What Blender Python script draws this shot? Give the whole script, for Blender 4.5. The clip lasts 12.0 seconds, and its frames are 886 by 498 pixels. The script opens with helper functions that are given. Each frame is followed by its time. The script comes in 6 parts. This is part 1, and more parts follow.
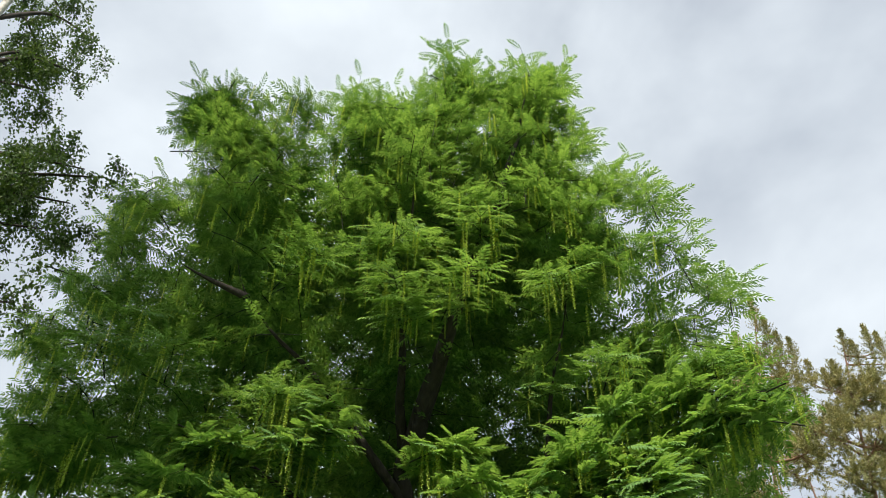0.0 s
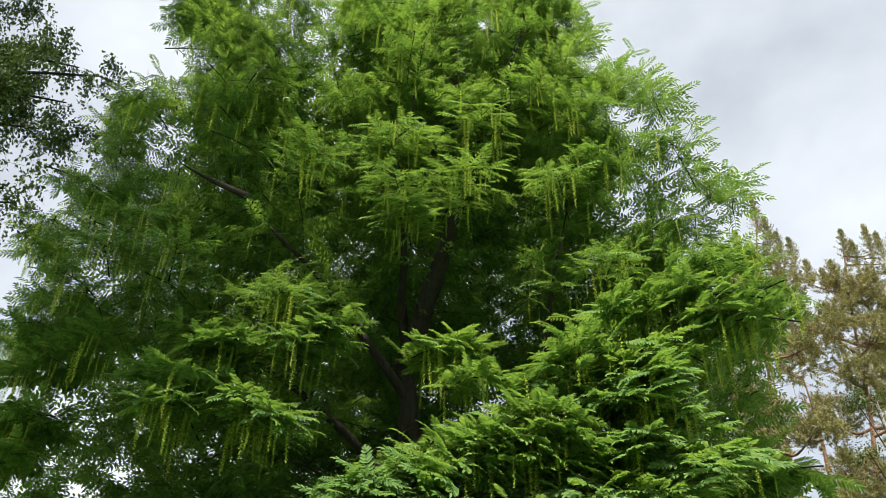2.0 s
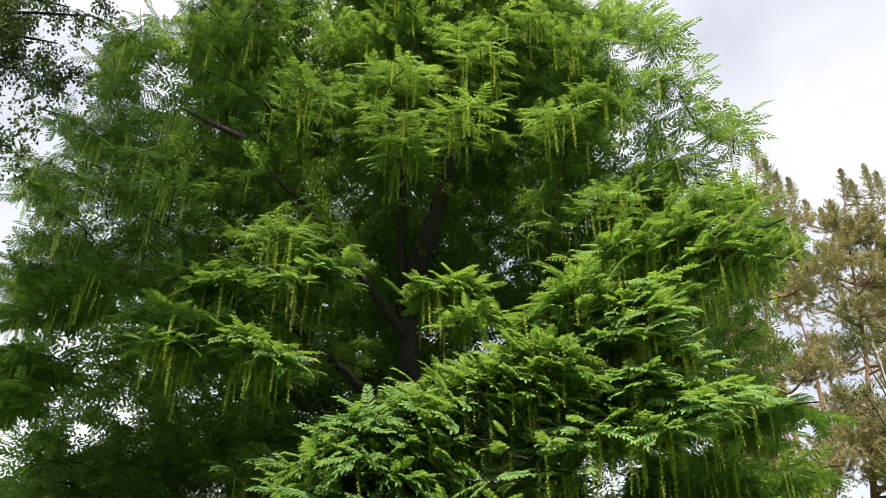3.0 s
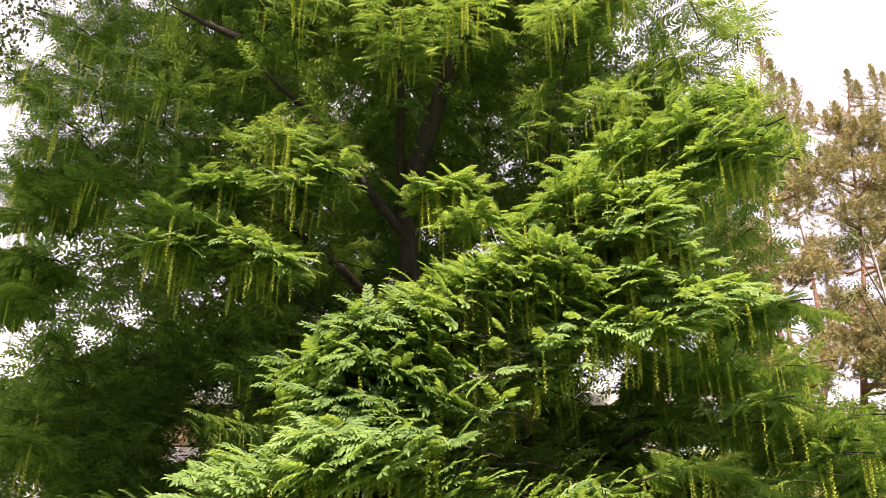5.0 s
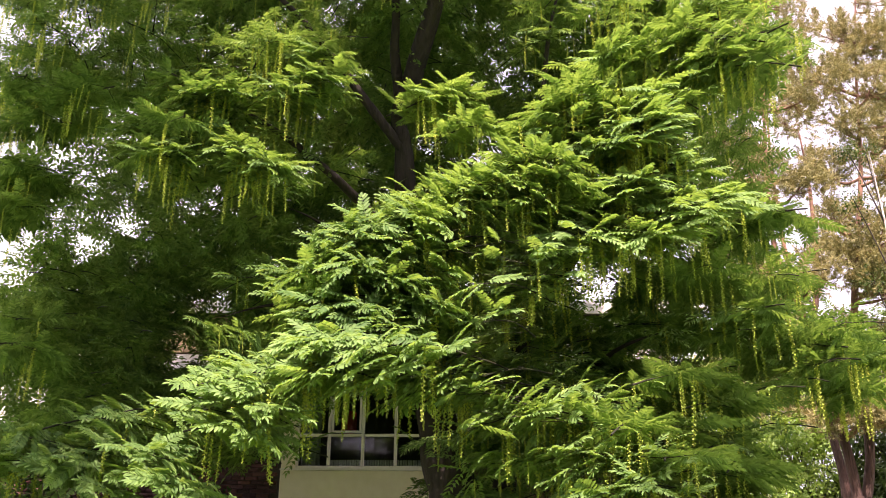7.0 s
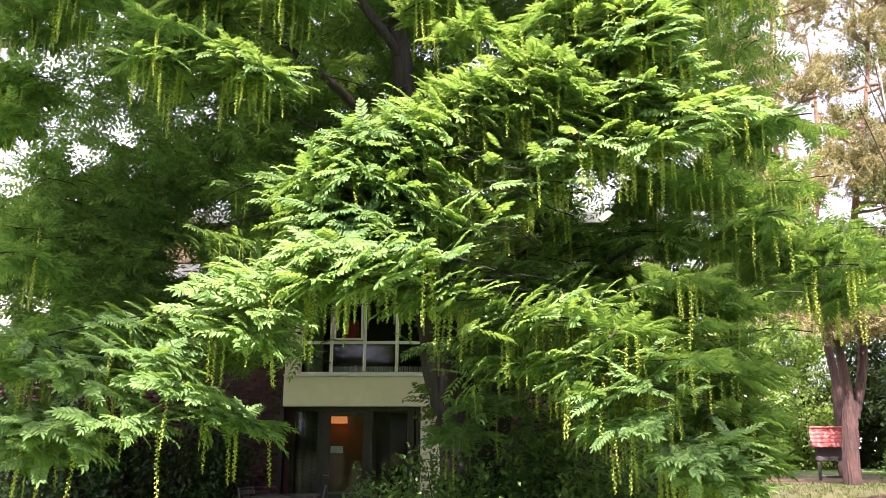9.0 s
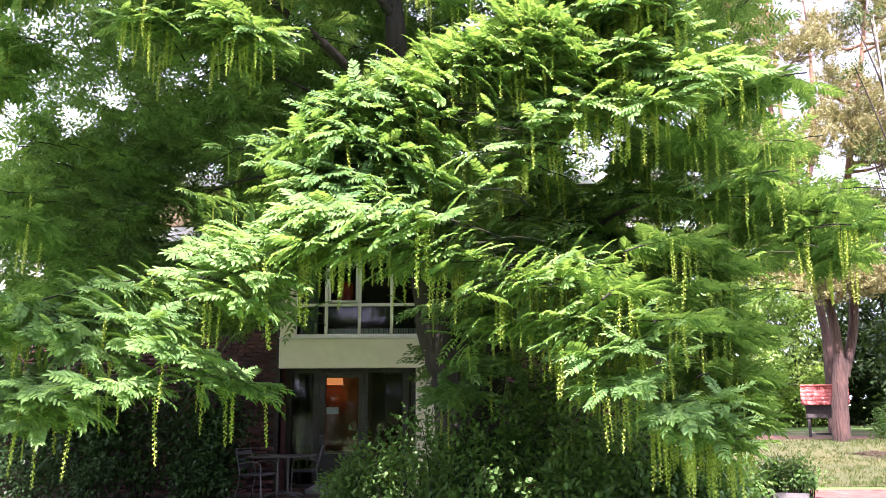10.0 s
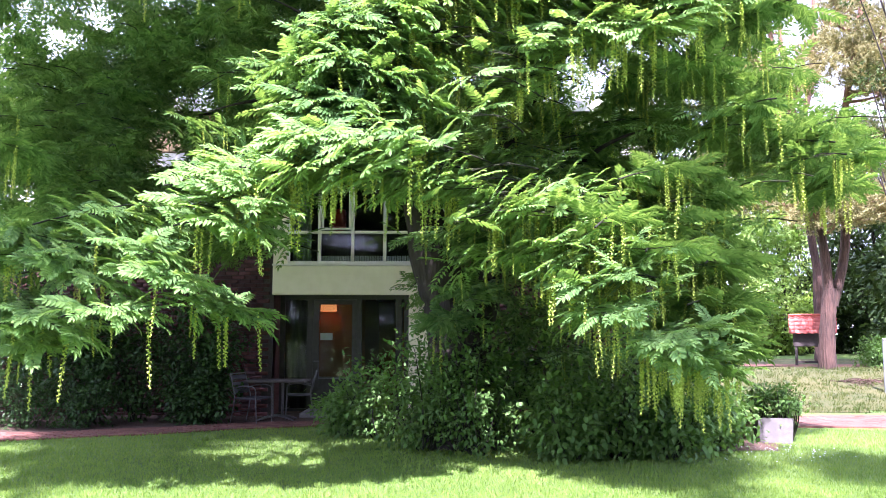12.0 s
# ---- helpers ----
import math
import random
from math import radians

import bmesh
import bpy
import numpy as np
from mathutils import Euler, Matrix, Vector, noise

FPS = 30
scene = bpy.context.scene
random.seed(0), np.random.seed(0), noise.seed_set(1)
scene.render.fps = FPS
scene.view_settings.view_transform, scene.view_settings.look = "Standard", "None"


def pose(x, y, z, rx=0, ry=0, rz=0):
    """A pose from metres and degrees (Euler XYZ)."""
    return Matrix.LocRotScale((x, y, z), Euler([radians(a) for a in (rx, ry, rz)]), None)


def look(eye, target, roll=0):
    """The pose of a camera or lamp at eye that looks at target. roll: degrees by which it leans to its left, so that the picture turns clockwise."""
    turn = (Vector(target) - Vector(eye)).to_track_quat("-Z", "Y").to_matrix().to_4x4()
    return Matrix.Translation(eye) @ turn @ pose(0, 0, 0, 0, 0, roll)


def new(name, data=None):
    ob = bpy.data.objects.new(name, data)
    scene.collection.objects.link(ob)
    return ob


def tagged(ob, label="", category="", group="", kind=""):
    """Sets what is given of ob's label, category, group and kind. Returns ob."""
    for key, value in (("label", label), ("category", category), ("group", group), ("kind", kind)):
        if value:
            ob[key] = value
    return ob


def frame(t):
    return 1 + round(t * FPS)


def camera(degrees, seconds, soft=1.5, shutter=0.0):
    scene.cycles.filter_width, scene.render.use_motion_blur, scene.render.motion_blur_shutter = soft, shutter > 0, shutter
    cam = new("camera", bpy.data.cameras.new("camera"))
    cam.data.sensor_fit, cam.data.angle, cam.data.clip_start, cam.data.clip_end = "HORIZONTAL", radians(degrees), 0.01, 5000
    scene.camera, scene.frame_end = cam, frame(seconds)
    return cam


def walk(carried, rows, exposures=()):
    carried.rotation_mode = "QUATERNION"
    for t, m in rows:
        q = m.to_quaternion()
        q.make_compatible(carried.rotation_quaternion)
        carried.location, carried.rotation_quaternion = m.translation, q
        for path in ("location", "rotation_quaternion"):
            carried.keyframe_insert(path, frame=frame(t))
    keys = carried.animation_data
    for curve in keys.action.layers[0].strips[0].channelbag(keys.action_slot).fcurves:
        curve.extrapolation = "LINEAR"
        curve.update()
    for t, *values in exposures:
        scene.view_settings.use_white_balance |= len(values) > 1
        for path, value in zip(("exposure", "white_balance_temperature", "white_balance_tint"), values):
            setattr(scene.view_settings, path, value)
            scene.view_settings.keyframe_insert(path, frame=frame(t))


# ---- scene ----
cam = camera(56.0, 12.0, soft=0.5)
PATH = [
    (0, look((-0.062, -0.183, 1.787), (-0.230, 7.193, 8.537), 1.273)),
    (0.5, look((-0.060, -0.190, 1.777), (-0.220, 7.364, 8.327), 1.297)),
    (1, look((-0.064, -0.160, 1.760), (-0.208, 7.585, 8.083), 1.272)),
    (1.5, look((-0.059, -0.155, 1.756), (-0.217, 7.758, 7.868), 1.266)),
    (2, look((-0.054, -0.137, 1.756), (-0.235, 7.973, 7.604), 1.147)),
    (2.5, look((-0.059, -0.121, 1.754), (-0.237, 8.165, 7.350), 0.897)),
    (3, look((-0.057, -0.112, 1.748), (-0.222, 8.381, 7.025), 0.729)),
    (5, look((-0.036, -0.086, 1.675), (-0.207, 8.941, 5.974), 0.383)),
    (5.5, look((-0.033, -0.082, 1.675), (-0.215, 9.034, 5.781), 0.407)),
    (6, look((-0.027, -0.079, 1.675), (-0.182, 9.150, 5.522), 0.362)),
    (6.5, look((-0.018, -0.074, 1.665), (-0.158, 9.263, 5.242), 0.320)),
    (7, look((-0.020, -0.075, 1.656), (-0.156, 9.359, 4.971), 0.327)),
    (9, look((-0.011, -0.031, 1.615), (-0.152, 9.700, 3.916), 0.111)),
    (9.5, look((-0.014, -0.035, 1.617), (-0.123, 9.751, 3.672), 0.032)),
    (10, look((-0.010, -0.035, 1.615), (-0.082, 9.791, 3.470), -0.290)),
    (10.5, look((-0.009, -0.033, 1.612), (-0.043, 9.828, 3.270), -0.383)),
    (11, look((-0.005, -0.025, 1.607), (-0.027, 9.875, 3.018), -0.208)),
    (11.5, look((-0.003, -0.018, 1.599), (-0.024, 9.911, 2.787), -0.100)),
    (12, look((-0.000, -0.000, 1.600), (-0.001, 9.949, 2.611), 0.001)),
]
EXPOSURES = [(0.0, 0.84, 6550, 14), (3.0, 1.12, 6750, 20), (5.0, 1.68, 7350, 46), (7.0, 1.88, 7100, 49), (9.0, 2.45, 6350, 47), (12.0, 2.85, 5550, 48)]
walk(cam, PATH, EXPOSURES)

# ---- light ----
SUN_AZ, SUN_EL = 186.0, 54.0      # compass-style, from +y turning to +x
to_sun = Vector((math.sin(radians(SUN_AZ)) * math.cos(radians(SUN_EL)), math.cos(radians(SUN_AZ)) * math.cos(radians(SUN_EL)), math.sin(radians(SUN_EL))))
sun_data = bpy.data.lights.new("sun", "SUN")
sun_data.energy, sun_data.angle, sun_data.color = 4.2, radians(0.6), (1.0, 0.93, 0.80)
sun = new("sun", sun_data)
sun.matrix_world = look((0, 0, 40), Vector((0, 0, 40)) - to_sun)

world = bpy.data.worlds.new("sky")
scene.world = world
world.use_nodes = True
nt = world.node_tree
nt.nodes.clear()
w_out = nt.nodes.new("ShaderNodeOutputWorld")
w_bg = nt.nodes.new("ShaderNodeBackground")
w_sky = nt.nodes.new("ShaderNodeTexSky")
w_sky.sky_type, w_sky.sun_disc = "NISHITA", False
w_sky.sun_elevation, w_sky.sun_rotation = radians(SUN_EL), radians(SUN_AZ)
w_co = nt.nodes.new("ShaderNodeTexCoord")
w_map = nt.nodes.new("ShaderNodeMapping")
w_map.inputs["Scale"].default_value = (1.3, 1.3, 1.7)
w_map.inputs["Rotation"].default_value = (0.9, 0.1, 1.3)
w_noise = nt.nodes.new("ShaderNodeTexNoise")
w_noise.inputs["Scale"].default_value, w_noise.inputs["Detail"].default_value = 1.5, 6.0
w_noise.inputs["Roughness"].default_value, w_noise.inputs["Distortion"].default_value = 0.5, 0.15
w_ramp = nt.nodes.new("ShaderNodeValToRGB")
w_ramp.color_ramp.elements[0].position, w_ramp.color_ramp.elements[0].color = 0.36, (0.42, 0.42, 0.42, 1)
w_ramp.color_ramp.elements[1].position, w_ramp.color_ramp.elements[1].color = 0.62, (1, 1, 1, 1)
w_mix = nt.nodes.new("ShaderNodeMixRGB")
w_mix.inputs["Color2"].default_value = (9.5, 10.6, 11.1, 1)
nt.links.new(w_co.outputs["Generated"], w_map.inputs["Vector"])
nt.links.new(w_map.outputs["Vector"], w_noise.inputs["Vector"])
nt.links.new(w_noise.outputs["Fac"], w_ramp.inputs["Fac"])
nt.links.new(w_ramp.outputs["Color"], w_mix.inputs["Fac"])
nt.links.new(w_sky.outputs["Color"], w_mix.inputs["Color1"])
nt.links.new(w_mix.outputs["Color"], w_bg.inputs["Color"])
w_bg.inputs["Strength"].default_value = 0.053
nt.links.new(w_bg.outputs["Background"], w_out.inputs["Surface"])


# ---- materials ----
def material(name, dark, light, scale=8.0, rough=0.7, metal=0.0, bump=0.3, bump_scale=60.0, big=0.6, random_by=None, amount=0.25, glow=0.0):
    """Two-scale mottled surface: large stains and fine grain, from dark to light, with a fine relief."""
    m = bpy.data.materials.new(name)
    m.use_nodes = True
    t = m.node_tree
    b = t.nodes["Principled BSDF"]
    b.inputs["Roughness"].default_value, b.inputs["Metallic"].default_value = rough, metal
    co = t.nodes.new("ShaderNodeTexCoord")
    n1, n2 = t.nodes.new("ShaderNodeTexNoise"), t.nodes.new("ShaderNodeTexNoise")
    n1.inputs["Scale"].default_value, n1.inputs["Detail"].default_value = scale, 6
    n2.inputs["Scale"].default_value, n2.inputs["Detail"].default_value = big, 4
    geo = t.nodes.new("ShaderNodeNewGeometry")
    for n in (n1, n2):
        t.links.new(geo.outputs["Position"], n.inputs["Vector"])
    add = t.nodes.new("ShaderNodeMath")
    add.operation = "ADD"
    t.links.new(n1.outputs["Fac"], add.inputs[0])
    t.links.new(n2.outputs["Fac"], add.inputs[1])
    last = add
    if random_by:
        src = t.nodes.new("ShaderNodeObjectInfo") if random_by == "object" else geo
        mul = t.nodes.new("ShaderNodeMath")
        mul.operation, mul.inputs[1].default_value = "MULTIPLY_ADD", amount * 2
        t.links.new(src.outputs["Random" if random_by == "object" else "Random Per Island"], mul.inputs[0])
        t.links.new(add.outputs[0], mul.inputs[2])
        last = mul
    ramp = t.nodes.new("ShaderNodeValToRGB")
    mid = 1.0 + (amount if random_by else 0)
    scl = t.nodes.new("ShaderNodeMath")
    scl.operation, scl.inputs[1].default_value = "MULTIPLY", 0.5 / mid
    t.links.new(last.outputs[0], scl.inputs[0])
    t.links.new(scl.outputs[0], ramp.inputs["Fac"])
    ramp.color_ramp.elements[0].position, ramp.color_ramp.elements[0].color = 0.36, (*dark, 1)
    ramp.color_ramp.elements[1].position, ramp.color_ramp.elements[1].color = 0.64, (*light, 1)
    t.links.new(ramp.outputs["Color"], b.inputs["Base Color"])
    if bump:
        n3, bp = t.nodes.new("ShaderNodeTexNoise"), t.nodes.new("ShaderNodeBump")
        n3.inputs["Scale"].default_value, n3.inputs["Detail"].default_value = bump_scale, 5
        t.links.new(geo.outputs["Position"], n3.inputs["Vector"])
        bp.inputs["Strength"].default_value, bp.inputs["Distance"].default_value = bump, 0.02
        t.links.new(n3.outputs["Fac"], bp.inputs["Height"])
        t.links.new(bp.outputs["Normal"], b.inputs["Normal"])
    if glow:
        t.links.new(ramp.outputs["Color"], b.inputs["Emission Color"])
        b.inputs["Emission Strength"].default_value = glow
    return m


def leafy(name, dark, light, through_=0.35, rough=0.45, amount=0.3, big=0.5, tint=(1.45, 1.35, 0.55)):
    """Leaf: a mottled green that also lets light through."""
    m = material(name, dark, light, scale=5.0, rough=rough, bump=0.0, big=big, random_by="island", amount=amount)
    t = m.node_tree
    b, out = t.nodes["Principled BSDF"], t.nodes["Material Output"]
    ramp = b.inputs["Base Color"].links[0].from_node
    b.inputs["Specular IOR Level"].default_value = 0.2
    tr, mix, mul = t.nodes.new("ShaderNodeBsdfTranslucent"), t.nodes.new("ShaderNodeMixShader"), t.nodes.new("ShaderNodeMixRGB")
    mul.blend_type = "MULTIPLY"
    mul.inputs["Fac"].default_value, mul.inputs["Color2"].default_value = 1.0, (*tint, 1)
    t.links.new(ramp.outputs["Color"], mul.inputs["Color1"])
    t.links.new(mul.outputs["Color"], tr.inputs["Color"])
    mix.inputs["Fac"].default_value = through_
    t.links.new(b.outputs[0], mix.inputs[1])
    t.links.new(tr.outputs[0], mix.inputs[2])
    t.links.new(mix.outputs[0], out.inputs["Surface"])
    return m


def bark(name, dark, light, stretch=(14, 14, 2.2), bump=0.9, distance=0.05):
    """Bark with upright ridges."""
    m = material(name, dark, light, scale=9.0, rough=0.9, bump=bump, bump_scale=1.0, big=1.0)
    t = m.node_tree
    mp = t.nodes.new("ShaderNodeMapping")
    mp.inputs["Scale"].default_value = stretch
    geo = next(n for n in t.nodes if n.type == "NEW_GEOMETRY")
    bp = next(n for n in t.nodes if n.type == "BUMP")
    t.links.new(geo.outputs["Position"], mp.inputs["Vector"])
    for n in (bp.inputs["Height"].links[0].from_node, next(n for n in t.nodes if n.type == "TEX_NOISE" and n.inputs["Scale"].default_value == 9.0)):
        t.links.new(mp.outputs["Vector"], n.inputs["Vector"])
        n.inputs["Scale"].default_value = 1.0
    bp.inputs["Distance"].default_value = distance
    return m


def glass(name):
    m = bpy.data.materials.new(name)
    m.use_nodes = True
    t = m.node_tree
    out = t.nodes["Material Output"]
    gl, tr, mix, fr = (t.nodes.new(k) for k in ("ShaderNodeBsdfGlossy", "ShaderNodeBsdfTransparent", "ShaderNodeMixShader", "ShaderNodeFresnel"))
    gl.inputs["Roughness"].default_value = 0.02
    tr.inputs["Color"].default_value = (0.85, 0.9, 0.88, 1)
    fr.inputs["IOR"].default_value = 1.36
    t.links.new(fr.outputs[0], mix.inputs[0])
    t.links.new(tr.outputs[0], mix.inputs[1])
    t.links.new(gl.outputs[0], mix.inputs[2])
    t.links.new(mix.outputs[0], out.inputs["Surface"])
    return m


M_LEAF = leafy("wingnut_leaf", (0.066, 0.160, 0.046), (0.206, 0.358, 0.118), 0.40, 0.55, 0.22, tint=(1.78, 1.6, 0.66))
M_CATKIN = leafy("wingnut_catkin", (0.30, 0.42, 0.07), (0.46, 0.56, 0.15), 0.45, 0.6, 0.3)
# far darker than real bark: crown shade is put into this colour
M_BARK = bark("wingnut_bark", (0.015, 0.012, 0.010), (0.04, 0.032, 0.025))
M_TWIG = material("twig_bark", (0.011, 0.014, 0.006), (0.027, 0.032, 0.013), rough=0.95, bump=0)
M_BIRCH_LEAF = leafy("birch_leaf", (0.035, 0.075, 0.020), (0.085, 0.14, 0.045), 0.3, 0.5, 0.3)
M_BIRCH_BARK = material("birch_bark", (0.10, 0.09, 0.08), (0.75, 0.72, 0.66), scale=7.0, big=3.0, bump=0.4)
M_NEEDLE = leafy("pine_needle", (0.15, 0.172, 0.070), (0.40, 0.385, 0.185), 0.32, 0.6, 0.25, 0.9, (1.2, 1.0, 0.65))
M_PINE_BARK = bark("pine_bark", (0.034, 0.020, 0.015), (0.10, 0.056, 0.041), (18, 18, 3), 1.0, 0.06)
M_PINE_TOP = bark("pine_upper_bark", (0.13, 0.07, 0.042), (0.28, 0.165, 0.11), (14, 14, 4), 0.6, 0.03)
M_SHRUB = leafy("shrub_leaf", (0.06, 0.145, 0.034), (0.14, 0.27, 0.075), 0.4, 0.4, 0.3)
M_HEDGE = leafy("hedge_leaf", (0.018, 0.055, 0.014), (0.05, 0.11, 0.03), 0.2, 0.35, 0.3)
# sunlit and shaded copies of one leaf: the light is put into the greens
M_WOOD_LEAF = leafy("wood_leaf_sun_tone", (0.14, 0.27, 0.06), (0.32, 0.47, 0.15), 0.5, 0.5, 0.3, 0.25)
M_DARK_LEAF = leafy("wood_leaf_shade_tone", (0.03, 0.065, 0.022), (0.075, 0.13, 0.04), 0.3, 0.5, 0.3, 0.2)
M_GRASS = leafy("grass_blade", (0.095, 0.20, 0.034), (0.215, 0.335, 0.07), 0.4, 0.5, 0.3, 0.6)
M_DRY_BLADE = leafy("dry_grass_blade", (0.040, 0.078, 0.016), (0.095, 0.115, 0.03), 0.3, 0.7, 0.35)
M_LAWN = material("lawn_turf", (0.06, 0.125, 0.022), (0.145, 0.235, 0.048), scale=22.0, rough=0.95, bump=0.8, bump_scale=90, big=0.5)
M_DRY = material("dry_turf", (0.036, 0.055, 0.012), (0.095, 0.090, 0.026), scale=11.0, rough=0.95, bump=0.9, bump_scale=60, big=0.8)
M_SOIL = material("leaf_mould_soil", (0.035, 0.022, 0.014), (0.10, 0.06, 0.04), scale=18.0, rough=1.0, bump=0.8, bump_scale=40, big=1.2)
M_PAVER = material("red_paver", (0.112, 0.044, 0.031), (0.205, 0.090, 0.064), scale=25.0, rough=0.9, bump=0.4, random_by="object", amount=0.3)
M_PAVER_JOINED = material("red_paver_joined", (0.112, 0.044, 0.031), (0.205, 0.090, 0.064), scale=25.0, rough=0.9, bump=0.4, random_by="island", amount=0.3)
M_BRICK = material("dark_red_brick", (0.048, 0.019, 0.018), (0.125, 0.045, 0.037), scale=30.0, rough=0.85, bump=0.5, random_by="object", amount=0.35)
M_BRICK_JOINED = material("dark_red_brick_joined", (0.048, 0.019, 0.018), (0.125, 0.045, 0.037), scale=30.0, rough=0.85, bump=0.5, random_by="island", amount=0.35)
M_MORTAR = material("mortar", (0.055, 0.046, 0.042), (0.10, 0.088, 0.08), scale=40, rough=1.0)
M_CREAM = material("cream_painted_panel", (0.76, 0.69, 0.47), (0.83, 0.76, 0.55), scale=6.0, rough=0.6, bump=0.08, big=1.5)
M_FRAME = material("cream_window_frame", (0.66, 0.63, 0.52), (0.76, 0.73, 0.62), scale=10.0, rough=0.5, bump=0.05)
M_DARKFRAME = material("dark_door_frame", (0.02, 0.018, 0.016), (0.05, 0.045, 0.04), scale=12.0, rough=0.45, bump=0.1)
M_WHITE = material("white_render", (0.68, 0.67, 0.64), (0.80, 0.79, 0.76), scale=5.0, rough=0.8, bump=0.25, bump_scale=80)
M_ROOF = material("roof_felt", (0.10, 0.10, 0.10), (0.2, 0.2, 0.2), scale=10)
M_BOARD = material("pale_timber_board", (0.40, 0.27, 0.15), (0.62, 0.46, 0.28), scale=9.0, rough=0.7, bump=0.2)
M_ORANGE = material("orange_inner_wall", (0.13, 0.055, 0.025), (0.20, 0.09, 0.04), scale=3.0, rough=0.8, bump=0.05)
# near-black base stands in for the dim light inside the rooms
M_INNER = material("inner_plaster_dimmed", (0.045, 0.042, 0.036), (0.085, 0.078, 0.066), scale=3.0, rough=0.9, bump=0.05)
M_INNERFLOOR = material("inner_floor", (0.10, 0.06, 0.04), (0.18, 0.11, 0.07), scale=6.0, rough=0.5)
M_CURTAIN = material("grey_green_curtain", (0.20, 0.24, 0.22), (0.34, 0.38, 0.35), scale=4.0, rough=0.9, bump=0.1)
M_RADIATOR = material("white_radiator", (0.6, 0.6, 0.57), (0.72, 0.72, 0.68), scale=5.0, rough=0.4, bump=0)
M_RED = material("red_fabric", (0.45, 0.03, 0.02), (0.65, 0.06, 0.04), scale=12.0, rough=0.8)
M_PAPER = material("paper_notice", (0.36, 0.44, 0.42), (0.46, 0.54, 0.52), scale=9.0, rough=0.8, bump=0)
M_LAMP = material("lit_lamp_shade", (0.95, 0.34, 0.07), (1.0, 0.46, 0.12), scale=2.0, rough=0.8, bump=0, glow=0.12)
M_STEEL = material("brushed_steel", (0.13, 0.13, 0.13), (0.21, 0.21, 0.20), scale=30, rough=0.5, metal=1.0, bump=0)
M_TABLETOP = material("grey_table_top", (0.055, 0.048, 0.042), (0.10, 0.09, 0.08), scale=8.0, rough=0.6)
M_SEAT = material("dark_woven_seat", (0.04, 0.04, 0.045), (0.09, 0.09, 0.095), scale=40, rough=0.8)
M_CONCRETE = material("pale_concrete", (0.14, 0.135, 0.13), (0.23, 0.22, 0.21), scale=9.0, rough=0.9, bump=0.4, big=2.0)
M_TILE = material("red_roof_tile", (0.36, 0.075, 0.058), (0.47, 0.125, 0.095), scale=9.0, rough=0.6, bump=0.2, random_by="object", amount=0.25)
M_DARKWOOD = material("dark_stained_wood", (0.022, 0.018, 0.016), (0.06, 0.05, 0.045), scale=10, rough=0.7)
M_POST = material("grey_painted_steel", (0.22, 0.24, 0.26), (0.32, 0.34, 0.36), scale=8, rough=0.5)
M_TERRA = material("brown_clay_pot", (0.10, 0.05, 0.035), (0.18, 0.09, 0.06), scale=10, rough=0.8)
M_GLASS = glass("window_glass")


# ---- mesh helpers ----
def mesh_object(name, bm, mat, smooth=False):
    me = bpy.data.meshes.new(name)
    bm.to_mesh(me)
    bm.free()
    for f in me.polygons:
        f.use_smooth = smooth
    for one in (mat if isinstance(mat, (list, tuple)) else [mat]):
        me.materials.append(one)
    return new(name, me)


def part(name, bm, mat, parent, label="", smooth=False, kind=""):
    ob = mesh_object(name, bm, mat, smooth)
    ob.parent = parent
    return tagged(ob, label, kind=kind)


def box(bm, x0, x1, y0, y1, z0, z1, bevel=0.0):
    made = bmesh.ops.create_cube(bm, size=1.0, matrix=Matrix.Translation(((x0 + x1) / 2, (y0 + y1) / 2, (z0 + z1) / 2)) @ Matrix.Diagonal((x1 - x0, y1 - y0, z1 - z0, 1)))
    if bevel:
        edges = list({e for v in made["verts"] for e in v.link_edges})
        bmesh.ops.bevel(bm, geom=edges, offset=bevel, segments=2, affect="EDGES", profile=0.5)
    return bm


def boxed(*args, bevel=0.0):
    return box(bmesh.new(), *args, bevel=bevel)


def bend(points, n):
    """n points along a smooth curve through the given ones."""
    p = np.array(points, float)
    k = len(p)
    out = []
    for s in np.linspace(0, k - 1, n):
        i = min(int(s), k - 2)
        u = s - i
        a, b, c, d = p[max(i - 1, 0)], p[i], p[i + 1], p[min(i + 2, k - 1)]
        out.append(0.5 * (2 * b + (c - a) * u + (2 * a - 5 * b + 4 * c - d) * u * u + (3 * b - a - 3 * c + d) * u ** 3))
    return np.array(out)


